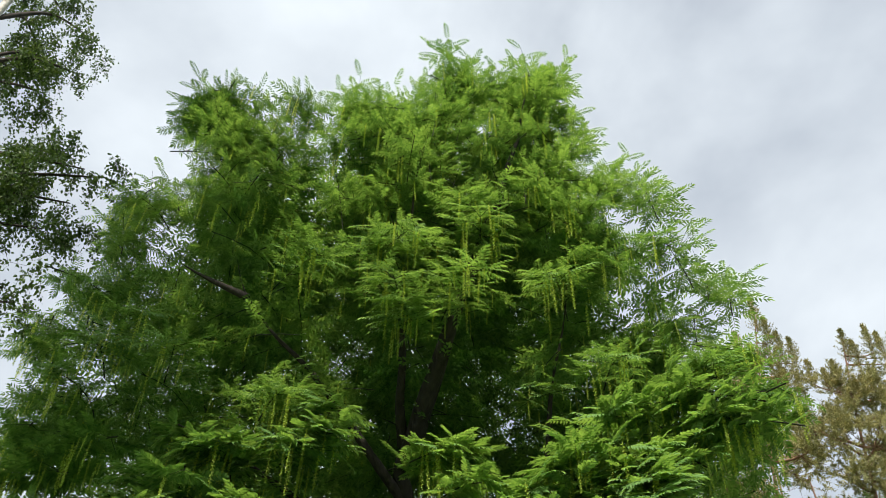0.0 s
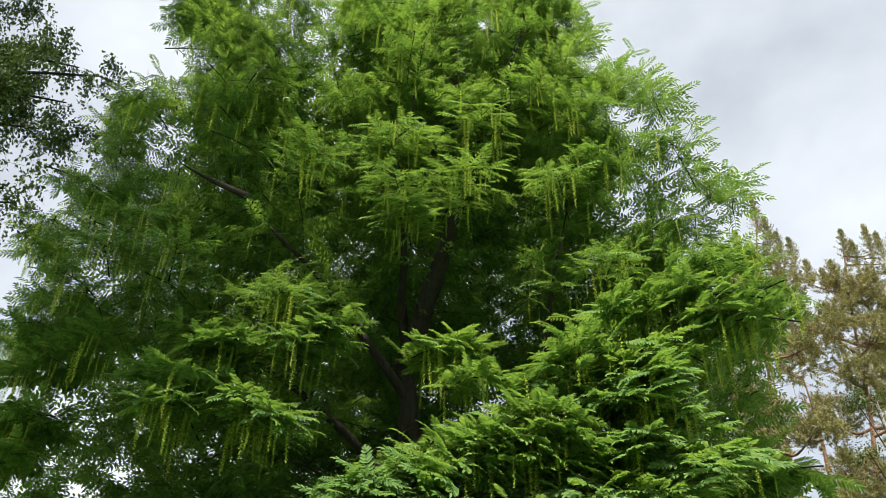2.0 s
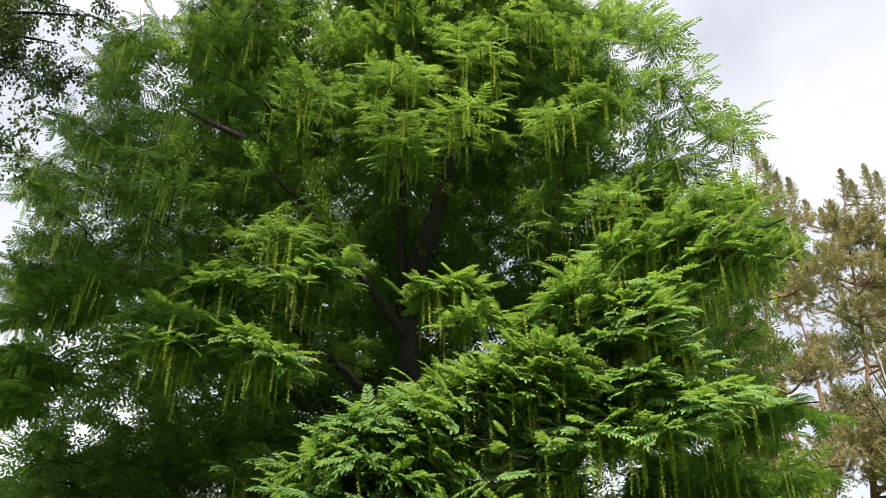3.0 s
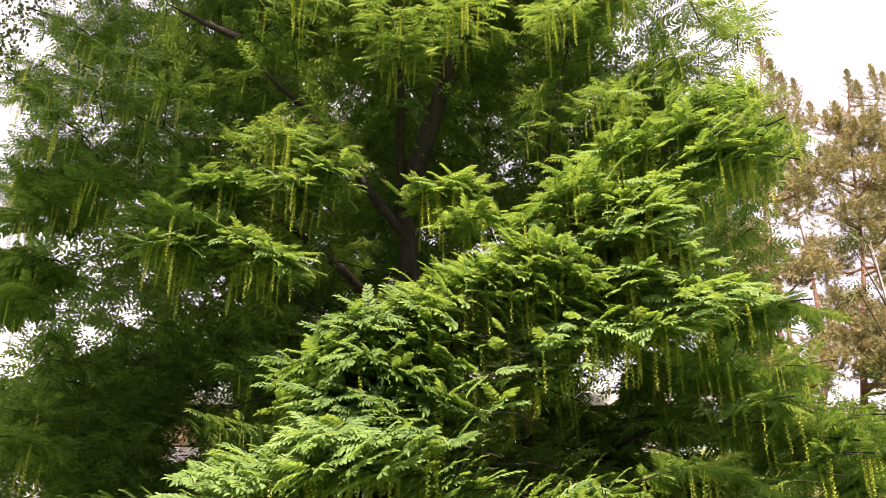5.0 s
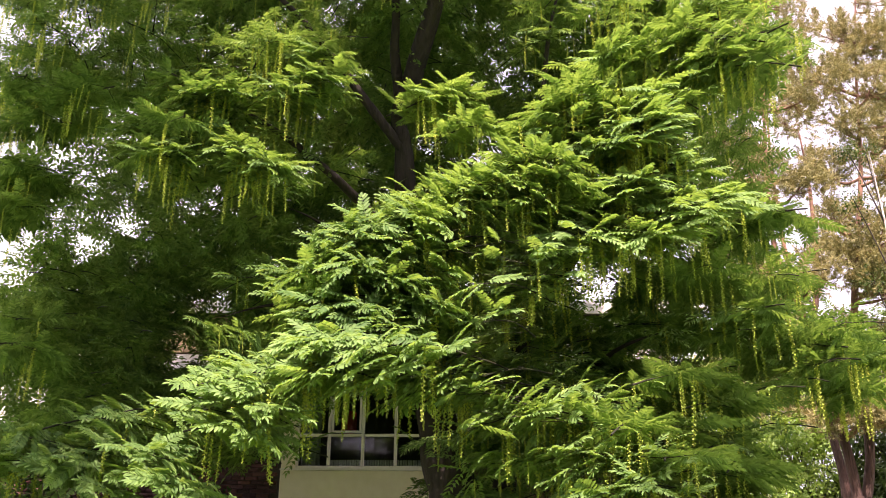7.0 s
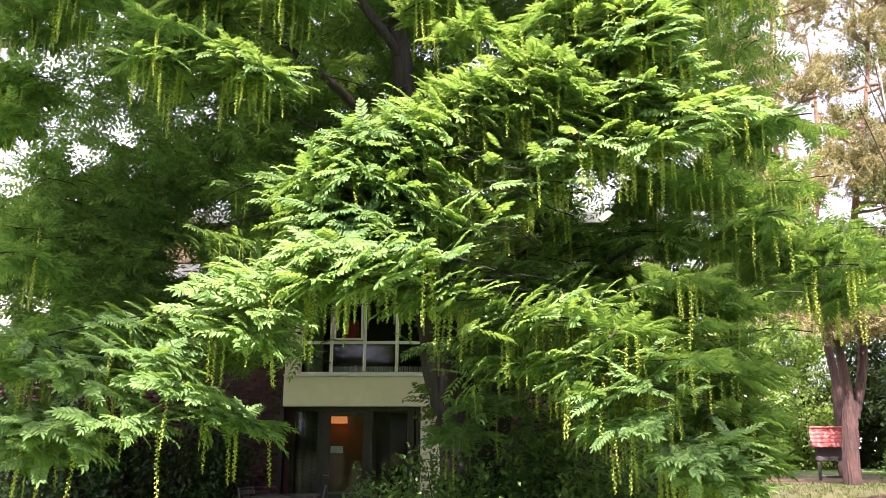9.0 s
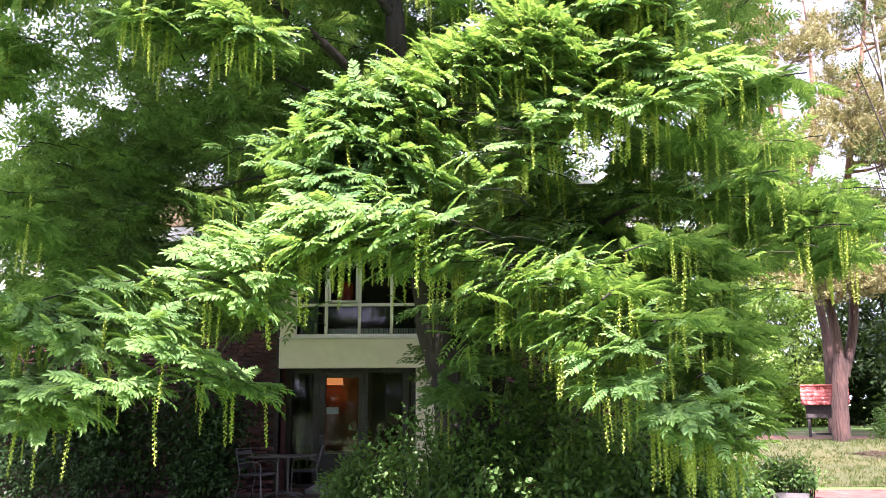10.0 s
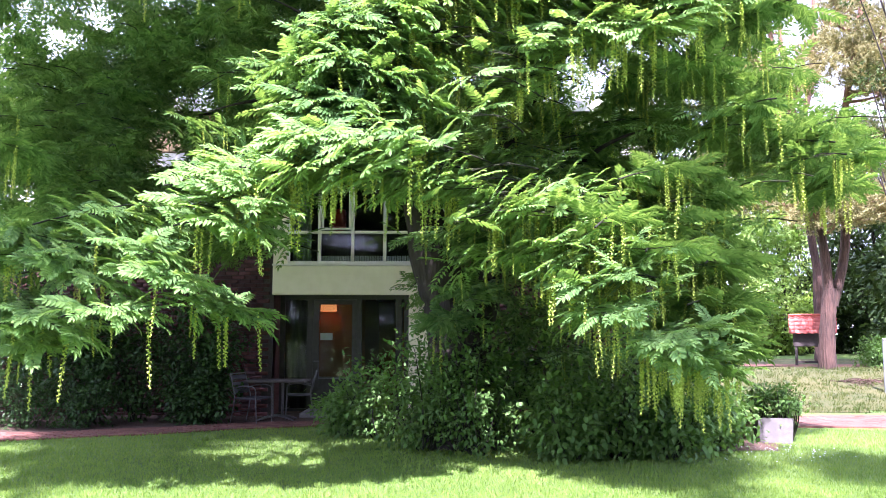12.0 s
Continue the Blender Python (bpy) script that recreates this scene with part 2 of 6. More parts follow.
def tube_arrays(path, radii, sides, wobble=0.0, rng=None):
    """Vertices and quads of a tapered tube along path."""
    path = np.asarray(path, float)
    n = len(path)
    t = np.gradient(path, axis=0)
    t /= np.linalg.norm(t, axis=1)[:, None] + 1e-9
    ref = np.where(np.abs(t[:, 2:3]) > 0.9, [[1.0, 0, 0]], [[0, 0, 1.0]])
    u = np.cross(t, ref)
    u /= np.linalg.norm(u, axis=1)[:, None] + 1e-9
    v = np.cross(t, u)
    a = np.linspace(0, 2 * np.pi, sides, endpoint=False)
    r = np.broadcast_to(np.asarray(radii, float), (n,))[:, None, None]
    if wobble and rng is not None:
        r = r * (1 + wobble * rng.normal(size=(1, sides, 1))) * (1 + 0.4 * wobble * rng.normal(size=(n, sides, 1)))
    verts = path[:, None] + r * (u[:, None] * np.cos(a)[None, :, None] + v[:, None] * np.sin(a)[None, :, None])
    i, j = np.meshgrid(np.arange(n - 1), np.arange(sides), indexing="ij")
    j2 = (j + 1) % sides
    faces = np.stack([i * sides + j, i * sides + j2, (i + 1) * sides + j2, (i + 1) * sides + j], -1).reshape(-1, 4)
    return verts.reshape(-1, 3), faces


def soup(name, verts, faces, mat, smooth=False):
    """A mesh from arrays of vertices and of faces with equal corner counts."""
    me = bpy.data.meshes.new(name)
    verts, faces = np.asarray(verts, np.float32), np.asarray(faces, np.int32)
    k = faces.shape[1]
    me.vertices.add(len(verts))
    me.vertices.foreach_set("co", verts.ravel())
    me.loops.add(faces.size)
    me.loops.foreach_set("vertex_index", faces.ravel())
    me.polygons.add(len(faces))
    me.polygons.foreach_set("loop_start", np.arange(0, faces.size, k, dtype=np.int32))
    if smooth:
        me.polygons.foreach_set("use_smooth", np.ones(len(faces), dtype=bool))
    me.update(calc_edges=True)
    me.validate()
    me.materials.append(mat)
    return me


def soup_part(name, verts, faces, mat, parent, label="", smooth=False, kind=""):
    ob = new(name, soup(name, verts, faces, mat, smooth))
    ob.parent = parent
    return tagged(ob, label, kind=kind)


def joined(pieces):
    """Many (verts, faces) as one."""
    vs, fs, base = [], [], 0
    for v, f in pieces:
        vs.append(v)
        fs.append(f + base)
        base += len(v)
    return np.concatenate(vs), np.concatenate(fs)


def scattered(template, frames, origins, sizes):
    """The template's vertices and faces at every origin, turned by frames (N,3,3: rows are the template's x, y, z in the world)."""
    tv, tf = template
    v = np.einsum("vk,nkc->nvc", tv, frames) * np.asarray(sizes)[:, None, None] + np.asarray(origins)[:, None]
    f = tf[None] + (np.arange(len(origins)) * len(tv))[:, None, None]
    return v.reshape(-1, 3), f.reshape(-1, tf.shape[1])


def frames_of(ahead, up):
    """Rows x, y, z: x ahead, z as near to up as it can be."""
    x = ahead / (np.linalg.norm(ahead, axis=1)[:, None] + 1e-9)
    y = np.cross(up, x)
    y /= np.linalg.norm(y, axis=1)[:, None] + 1e-9
    return np.stack([x, y, np.cross(x, y)], 1)


def unit(v):
    v = np.asarray(v, float)
    return v / (np.linalg.norm(v, axis=-1, keepdims=True) + 1e-9)


def thing(name, at=(0, 0, 0)):
    ob = new(name)
    ob.location = at
    ob.empty_display_size = 0.2
    return ob


# ---- leaf shapes ----
def pinnate(pairs, full, rng, droop=0.28, wide=1.0):
    """A compound leaf, one unit long: a stalk with paired pointed leaflets and one at the tip."""
    verts, tris = [], []

    def leaflet(base, way, length, width):
        side = unit(np.cross((0, 0, 1.0), way))
        tip = base + way * length + (0, 0, -0.22 * length)
        k = len(verts)
        if full:
            a, b = base + way * length * 0.30 + (0, 0, -0.01), base + way * length * 0.76 + (0, 0, -0.075 * length)
            lift = np.array((0, 0, 0.14 * width))
            verts.extend([base, tip, a + side * width * 0.5 + lift, b + side * width * 0.44 + lift, a - side * width * 0.5 + lift, b - side * width * 0.44 + lift])
            tris.extend([(k, k + 3, k + 2), (k, k + 1, k + 3), (k, k + 4, k + 5), (k, k + 5, k + 1)])
        else:
            a = base + way * length * 0.45 + (0, 0, 0.01)
            verts.extend([base, tip, a + side * width * 0.5, a - side * width * 0.5])
            tris.extend([(k, k + 1, k + 2), (k, k + 3, k + 1)])

    def stalk(s):
        return np.array((s, 0.0, 0.10 * s - droop * s * s))

    for i in range(pairs):
        s = 0.16 + 0.78 * i / (pairs - 1)
        size = 0.265 * (0.62 + 0.38 * math.sin(math.pi * (0.18 + 0.72 * i / (pairs - 1))))
        for sign in (1, -1):
            turn = radians(rng.uniform(52, 68)) * (1 - 0.3 * s)
            way = unit((math.cos(turn), sign * math.sin(turn), rng.uniform(-0.12, 0.06)))
            leaflet(stalk(s + rng.uniform(-0.015, 0.015)), way, size * rng.uniform(0.9, 1.08), size * 0.33 * wide)
    leaflet(stalk(0.97), unit((1, rng.uniform(-0.1, 0.1), -0.3)), 0.22, 0.075)
    k = len(verts)
    joints = ((0, 0.010), (0.5, 0.007), (1.0, 0.004)) if full else ((0, 0.009), (1.0, 0.004))
    for s, r in joints:
        verts.extend([stalk(s) + (0, r, 0), stalk(s) + (0, -r, 0)])
    for i in range(0, 2 * len(joints) - 2, 2):
        tris.extend([(k + i, k + i + 1, k + i + 3), (k + i, k + i + 3, k + i + 2)])
    return np.array(verts), np.array(tris)


def catkin(rng, nuts=40):
    """A hanging string of winged nutlets, one unit long, pointing along +x, round in section."""
    verts, tris = [], []
    for i in range(nuts):
        s = 0.06 + 0.94 * i / nuts + rng.uniform(-0.01, 0.01)
        a = i * 2.4 + rng.uniform(-0.4, 0.4)
        out = np.array((0.35, math.cos(a), math.sin(a)))
        side = np.array((0, -math.sin(a), math.cos(a)))
        r = 0.029 * (1.0 if s < 0.8 else 1.0 - 1.8 * (s - 0.8))
        p = np.array((s, 0, 0))
        k = len(verts)
        verts.extend([p, p + (out + side * 0.75) * r, p + out * r * 1.1 + (r * 0.9, 0, 0), p + (out - side * 0.75) * r])
        tris.extend([(k, k + 1, k + 2), (k, k + 2, k + 3)])
    k = len(verts)
    w = 0.004
    verts.extend([np.array(q) for q in ((0, w, 0), (0, -w, 0), (1, w, 0), (1, -w, 0), (0, 0, w), (0, 0, -w), (1, 0, w), (1, 0, -w))])
    tris.extend([(k, k + 1, k + 3), (k, k + 3, k + 2), (k + 4, k + 5, k + 7), (k + 4, k + 7, k + 6)])
    return np.array(verts), np.array(tris)


def blade_leaf(full=True):
    """A simple oval leaf, one unit long."""
    if full:
        v = np.array([(0, 0, 0), (0.35, 0.28, 0.05), (0.72, 0.2, 0.02), (1, 0, -0.12), (0.72, -0.2, 0.02), (0.35, -0.28, 0.05), (0.5, 0, -0.02)], float)
        return v, np.array([(0, 6, 1), (1, 6, 2), (2, 6, 3), (3, 6, 4), (4, 6, 5), (5, 6, 0)])
    return np.array([(0, 0, 0), (0.45, 0.32, 0.03), (1, 0, -0.1), (0.45, -0.32, 0.03)], float), np.array([(0, 2, 1), (0, 3, 2)])


def needle_brush(rng, n=7):
    """A pine shoot, one unit long: a brush of thin needles."""
    verts, tris = [], []
    for i in range(n):
        s = rng.uniform(0.0, 0.75)
        a = rng.uniform(0, 2 * math.pi)
        way = unit((0.75, math.cos(a), math.sin(a)))
        side = unit(np.cross(way, (0.3, 0.5, 0.8))) * 0.055
        p = np.array((s, 0, 0))
        k = len(verts)
        verts.extend([p - side, p + side, p + way * rng.uniform(0.4, 0.55)])
        tris.append((k, k + 1, k + 2))
    return np.array(verts), np.array(tris)


# ---- ground ----
def step(v):
    v = np.clip(v, 0, 1)
    return v * v * (3 - 2 * v)


def rise(x, y):
    """Height of the ground: level lawn, rising gently to the pines beyond the path."""
    x, y = np.asarray(x, float), np.asarray(y, float)
    return 0.58 * step((y - 15.5) / 9.0) * step((x - 4.0) / 3.5) + 0.02 * np.sin(x * 0.9 + 0.5) * np.cos(y * 0.7)


def make_ground():
    xs = np.concatenate([[-1500, -400, -120, -60], np.linspace(-30, 40, 141), [60, 120, 400, 1500]])
    ys = np.concatenate([[-1500, -400, -120, -50], np.linspace(-20, 60, 161), [90, 160, 400, 1500]])
    gx, gy = np.meshgrid(xs, ys, indexing="ij")
    v = np.stack([gx, gy, rise(gx, gy)], -1).reshape(-1, 3)
    n = len(ys)
    i, j = np.meshgrid(np.arange(len(xs) - 1), np.arange(n - 1), indexing="ij")
    f = np.stack([i * n + j, (i + 1) * n + j, (i + 1) * n + j + 1, i * n + j + 1], -1).reshape(-1, 4)
    ob = new("ground", soup("ground", v, f, M_LAWN, True))
    return tagged(ob, "mown green lawn, patchy and sunlit", "lawn", kind="structure")


def sheet(name, outline, lift, mat, label, category, cell=0.35):
    """A patch of ground, following its rise: outline is a function of (x, y) that is positive inside."""
    x0, x1, y0, y1, inside = outline
    xs, ys = np.arange(x0, x1, cell), np.arange(y0, y1, cell)
    gx, gy = np.meshgrid(xs, ys, indexing="ij")
    keep = inside(gx, gy) > 0
    v = np.stack([gx, gy, rise(gx, gy) + lift], -1).reshape(-1, 3)
    n = len(ys)
    i, j = np.meshgrid(np.arange(len(xs) - 1), np.arange(n - 1), indexing="ij")
    ok = keep[:-1, :-1]
    f = np.stack([i * n + j, (i + 1) * n + j, (i + 1) * n + j + 1, i * n + j + 1], -1)[ok].reshape(-1, 4)
    return tagged(new(name, soup(name, v, f, mat, True)), label, category, kind="structure")


def bed_edge(x):
    """Where the lawn ends and the planted bed before the house begins."""
    x = np.asarray(x, float)
    return np.where(x < 0, 12.65 + 0.38 * np.clip(x + 7, 0, 6), 15.2 - 1.1 * np.clip(x, 0, 3.4)) + 0.06 * np.sin(x * 3.1)


ground = make_ground()
sheet("ground_bed", (-16, 6.0, 9.0, 18.0, lambda x, y: np.minimum(y - bed_edge(x), 3.7 - x + 0.08 * y)), 0.012, M_SOIL, "bare brown soil strewn with leaf litter", "soil", 0.16)
sheet("ground_dry_grass", (4.0, 40, 16.4, 34.0, lambda x, y: np.minimum(y - 16.6 + 0.15 * np.sin(x * 2), x - 4.6)), 0.012, M_DRY, "dry sparse grass with fallen needles", "grass", 0.3)
sheet("path_far", (8.6, 30, 23.6, 28.0, lambda x, y: np.minimum(1.1 - np.abs(y - 26.6 + 0.1 * (x - 10)), x - 8.8)), 0.03, M_PAVER_JOINED, "pinkish red gravel path by the noticeboard", "path", 0.3)


def grass():
    rng = np.random.default_rng(11)
    n = 210000
    y = 7.4 + 7.8 * rng.random(n) ** 1.35
    x = rng.uniform(-0.62, 0.62, n) * (y + 1.0)
    edge = np.where(x < 4.6, bed_edge(x), 14.2)
    ok = y < edge + 0.05
    x, y = x[ok], y[ok]
    n = len(x)
    a = rng.uniform(0, 2 * np.pi, n)
    h = rng.uniform(0.022, 0.05, n) * (1 + 0.7 * (rng.random(n) > 0.96))
    lean = rng.normal(0, 0.5, (n, 2)) * h[:, None]
    z = rise(x, y)
    w = 0.0032 + 0.0024 * rng.random(n)
    v = np.stack([np.stack([x - w * np.cos(a), y - w * np.sin(a), z - 0.005], -1), np.stack([x + w * np.cos(a), y + w * np.sin(a), z - 0.005], -1), np.stack([x + lean[:, 0], y + lean[:, 1], z + h], -1)], 1)
    me = soup("grass", v.reshape(-1, 3), np.arange(3 * n).reshape(-1, 3), M_GRASS)
    tagged(new("grass", me), "short green mown grass blades of the lawn", "grass", kind="stuff")
    # thin dry tufts beyond the path
    n = 2600
    tx, ty = rng.uniform(4.8, 17.0, n), 16.7 + 8.0 * rng.random(n) ** 1.2
    k = 9
    x, y = np.repeat(tx, k) + rng.normal(0, 0.06, n * k), np.repeat(ty, k) + rng.normal(0, 0.06, n * k)
    n *= k
    a, h = rng.uniform(0, 2 * np.pi, n), rng.uniform(0.04, 0.13, n)
    lean, z, w = rng.normal(0, 0.6, (n, 2)) * h[:, None], rise(x, y), 0.008
    v = np.stack([np.stack([x - w * np.cos(a), y - w * np.sin(a), z], -1), np.stack([x + w * np.cos(a), y + w * np.sin(a), z], -1), np.stack([x + lean[:, 0], y + lean[:, 1], z + h], -1)], 1)
    me = soup("dry_grass", v.reshape(-1, 3), np.arange(3 * n).reshape(-1, 3), M_DRY_BLADE)
    tagged(new("dry_grass", me), "thin dry tufts of grass under the pines", "grass", kind="stuff")


# ---- house ----
HY = 16.5          # front plane of the house
X0, X1 = -3.36, 0.05   # bay with the balcony panel


def window_pane(parent, x0, x1, z0, z1, y):
    ob = part("pane", boxed(x0, x1, y, y + 0.006, z0, z1), M_GLASS, parent)
    ob.visible_shadow = False
    return ob


def house():
    h = thing("house", (0, HY, 0))
    h.location = (0, 0, 0)
    tagged(h, "two-storey dark brick house with a cream-panelled bay and flat roof", "house")
    # backing walls
    part("wall", boxed(-9.5, X0, HY + 0.03, HY + 0.3, -0.1, 6.05), M_MORTAR, h, "mortar of the dark brick wall")
    part("wall", boxed(X1 + 0.0, 4.2, HY + 0.03, HY + 0.3, -0.1, 6.05), M_MORTAR, h, "mortar of the dark brick wall")
    part("wall", boxed(-9.5, -9.2, HY + 0.3, 25, -0.1, 6.05), M_BRICK_JOINED, h, "dark red brick side wall")
    part("wall", boxed(3.9, 4.2, HY + 0.3, 25, -0.1, 6.05), M_BRICK_JOINED, h, "dark red brick side wall")
    part("wall", boxed(-9.5, 4.2, 25, 25.3, -0.1, 6.05), M_BRICK_JOINED, h, "dark red brick rear wall")
    roof = part("roof", boxed(-9.8, 4.5, HY - 0.35, 25.5, 6.05, 6.2, bevel=0.01), M_ROOF, h, "flat grey felted roof")
    part("fascia", boxed(-9.84, 4.54, HY - 0.39, HY - 0.35, 5.98, 6.24, bevel=0.006), M_WHITE, roof, "pale roof edge board")
    # upper storey: white wall right of the bay window with a board-clad parapet at the other side
    part("cladding", boxed(0.6, 3.9, HY - 0.03, HY + 0.028, 4.4, 5.97), M_WHITE, h, "white rendered upper wall")
    part("cladding", boxed(-9.2, -4.35, HY - 0.10, HY + 0.028, 3.75, 5.2, bevel=0.01), M_WHITE, h, "white rendered upper wall")
    for i in range(34):
        x = -9.15 + i * 0.142
        part("board", boxed(x, x + 0.12, HY - 0.13, HY - 0.02, 5.22, 5.96, bevel=0.006), M_BOARD, h, "pale timber board" if i == 0 else "")
    # bay: balcony panel, upper window, floor slab
    part("panel", boxed(X0, X1, HY - 0.12, HY + 0.05, 2.36, 2.935, bevel=0.012), M_CREAM, h, "smooth cream-painted balcony panel")
    part("panel_cap", boxed(X0 - 0.01, X1 + 0.01, HY - 0.14, HY + 0.06, 2.937, 2.972, bevel=0.006), M_FRAME, h, "cream window sill")
    part("panel_post", boxed(X0, X0 + 0.27, HY - 0.08, HY + 0.05, 2.974, 5.3, bevel=0.008), M_CREAM, h, "cream painted upright panel")
    part("slab", boxed(X0, X1, HY + 0.06, HY + 5.0, 2.42, 2.66), M_WHITE, h, "concrete floor slab")
    part("lintel", boxed(X0, X1 + 0.55, HY - 0.05, HY + 0.3, 5.3, 6.04), M_CREAM, h, "cream panel over the window")
    win = part("window_frame", boxed(X0 + 0.27, X1, HY - 0.02, HY + 0.06, 2.974, 3.03, bevel=0.006), M_FRAME, h, "cream wooden window frame")
    part("rail", boxed(X0 + 0.27, X1, HY - 0.02, HY + 0.06, 5.24, 5.298, bevel=0.006), M_FRAME, win)
    xs = [-3.075, -2.46, -1.80, -1.16, -0.52, 0.02]
    for x in xs:
        part("mullion", boxed(x - 0.03, x + 0.03, HY - 0.035, HY + 0.058, 3.032, 5.238, bevel=0.006), M_FRAME, win)
    for a, b in zip(xs, xs[1:]):
        part("transom", boxed(a + 0.032, b - 0.032, HY - 0.02, HY + 0.05, 3.585, 3.64, bevel=0.005), M_FRAME, win)
        window_pane(win, a + 0.031, b - 0.031, 3.033, 3.584, HY + 0.02)
        window_pane(win, a + 0.031, b - 0.031, 3.641, 5.237, HY + 0.02)
    # opening light with its own sash
    for z0, z1 in ((3.66, 3.70), (4.5, 4.54)):
        part("sash", boxed(-2.42, -1.84, HY - 0.03, HY + 0.04, z0, z1, bevel=0.004), M_FRAME, win)
    for x in (-2.42, -1.88):
        part("sash", boxed(x, x + 0.04, HY - 0.03, HY + 0.04, 3.702, 4.498, bevel=0.004), M_FRAME, win)
    # ground floor: recessed dark glazing
    y = HY + 0.75
    for a, b in ((X0, X0 + 0.10), (-2.80, -2.68), (-1.78, -1.68), (-0.98, -0.84), (-0.80, -0.70)):
        part("door_frame", boxed(a, b, y, y + 0.09, 0.0, 2.40, bevel=0.006), M_DARKFRAME, h)
    part("door_frame", boxed(X0 + 0.1, -0.7, y + 0.004, y + 0.086, 2.30, 2.41, bevel=0.004), M_DARKFRAME, h)
    part("door_frame", boxed(X0 + 0.1, -0.7, y + 0.004, y + 0.086, 0.0, 0.08, bevel=0.004), M_DARKFRAME, h)
    window_pane(h, X0 + 0.1, -2.80, 0.08, 2.3, y + 0.04)
    window_pane(h, -1.68, -0.98, 0.08, 2.3, y + 0.04)
    leaf_ = part("door", boxed(-2.68, -2.56, y + 0.01, y + 0.07, 0.085, 2.295, bevel=0.006), M_DARKFRAME, h, "dark framed glass garden door")
    part("stile", boxed(-1.88, -1.78, y + 0.01, y + 0.07, 0.085, 2.295, bevel=0.006), M_DARKFRAME, leaf_)
    part("rail", boxed(-2.56, -1.88, y + 0.012, y + 0.068, 0.085, 0.72, bevel=0.006), M_DARKFRAME, leaf_)
    part("rail", boxed(-2.56, -1.88, y + 0.012, y + 0.068, 2.2, 2.294, bevel=0.006), M_DARKFRAME, leaf_)
    part("kick_trim", boxed(-2.56, -1.88, y - 0.004, y + 0.011, 0.68, 0.705, bevel=0.003), M_STEEL, leaf_, "steel trim")
    window_pane(leaf_, -2.56, -1.88, 0.72, 2.2, y + 0.04)
    bm = boxed(-2.65, -2.53, y - 0.075, y - 0.055, 1.03, 1.05, bevel=0.006)
    box(bm, -2.645, -2.625, y - 0.06, y + 0.012, 1.03, 1.05)
    part("handle", bm, M_STEEL, leaf_, "steel lever handle")
    part("notice", boxed(-2.53, -2.28, y + 0.02, y + 0.026, 1.47, 1.61), M_PAPER, leaf_, "pale paper notice taped inside the glass")
    # white pier and side wall of the recess
    part("pier", boxed(-0.68, -0.30, HY - 0.02, HY + 0.36, -0.1, 2.355, bevel=0.012), M_CREAM, h, "cream rendered pier")
    part("recess_wall", boxed(X0 - 0.02, X0 + 0.0, HY + 0.05, y, 0, 2.36), M_BRICK_JOINED, h)
    part("recess_wall", boxed(-0.3, X1, HY + 0.06, y + 0.1, -0.1, 2.41), M_BRICK_JOINED, h)
    part("step", boxed(-2.75, -1.2, HY - 0.35, y, -0.05, 0.09, bevel=0.015), M_CONCRETE, h, "pale concrete door step")
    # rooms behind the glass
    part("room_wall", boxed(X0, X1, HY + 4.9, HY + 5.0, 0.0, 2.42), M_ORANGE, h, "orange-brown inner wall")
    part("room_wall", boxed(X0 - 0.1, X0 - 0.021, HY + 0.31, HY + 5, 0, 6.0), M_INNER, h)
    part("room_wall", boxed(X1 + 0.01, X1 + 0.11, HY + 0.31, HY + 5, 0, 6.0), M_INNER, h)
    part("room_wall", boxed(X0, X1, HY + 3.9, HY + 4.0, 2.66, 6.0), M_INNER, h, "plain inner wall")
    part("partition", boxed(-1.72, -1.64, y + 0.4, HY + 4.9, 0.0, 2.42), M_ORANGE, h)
    part("room_floor", boxed(X0, X1, y, HY + 5.0, -0.06, 0.02), M_INNERFLOOR, h)
    # radiator behind the upper glass, ribbed
    rad = part("radiator", boxed(-2.55, 0.0, HY + 0.2, HY + 0.3, 2.96, 2.989), M_RADIATOR, h, "ribbed white radiator under the window")
    for i in range(50):
        x = -2.53 + i * 0.05
        part("rib", boxed(x, x + 0.036, HY + 0.19, HY + 0.27, 2.99, 3.16, bevel=0.006), M_RADIATOR, rad)
    return h


def curtain(x0, x1, y, z0, z1, mat, label):
    """A hanging pleated cloth."""
    n = int((x1 - x0) / 0.02)
    xs = np.linspace(x0, x1, n)
    ys = y + 0.03 * np.sin(np.arange(n) * 1.1) + 0.008 * np.sin(np.arange(n) * 3.7)
    zs = np.linspace(z0, z1, 6)
    v = np.array([(x, yy + 0.01 * math.sin(3 * z + x * 9), z) for z in zs for x, yy in zip(xs, ys)])
    f = np.array([(r * n + i, r * n + i + 1, (r + 1) * n + i + 1, (r + 1) * n + i) for r in range(5) for i in range(n - 1)])
    return tagged(new("curtain", soup("curtain", v, f, mat, True)), label, "curtain")


def table_lamp():
    l = thing("wall_lamp", (-2.89, HY + 4.86, 2.22))
    bm = bmesh.new()
    bmesh.ops.create_cone(bm, cap_ends=False, segments=24, radius1=0.21, radius2=0.19, depth=0.24, matrix=Matrix.Translation((0, -0.26, 0.06)))
    part("shade", bm, M_LAMP, l, "lit warm fabric shade", True)
    part("arm", boxed(-0.02, 0.02, -0.26, 0.03, -0.03, -0.01), M_STEEL, l)
    data = bpy.data.lights.new("lamp_bulb", "POINT")
    data.energy, data.color, data.shadow_soft_size = 0.35, (1.0, 0.55, 0.22), 0.08
    b = new("lamp_bulb", data)
    b.parent, b.location = l, (0, -0.26, 0.08)
    tagged(l, "lit lamp with a warm orange shade inside the room", "lamp")


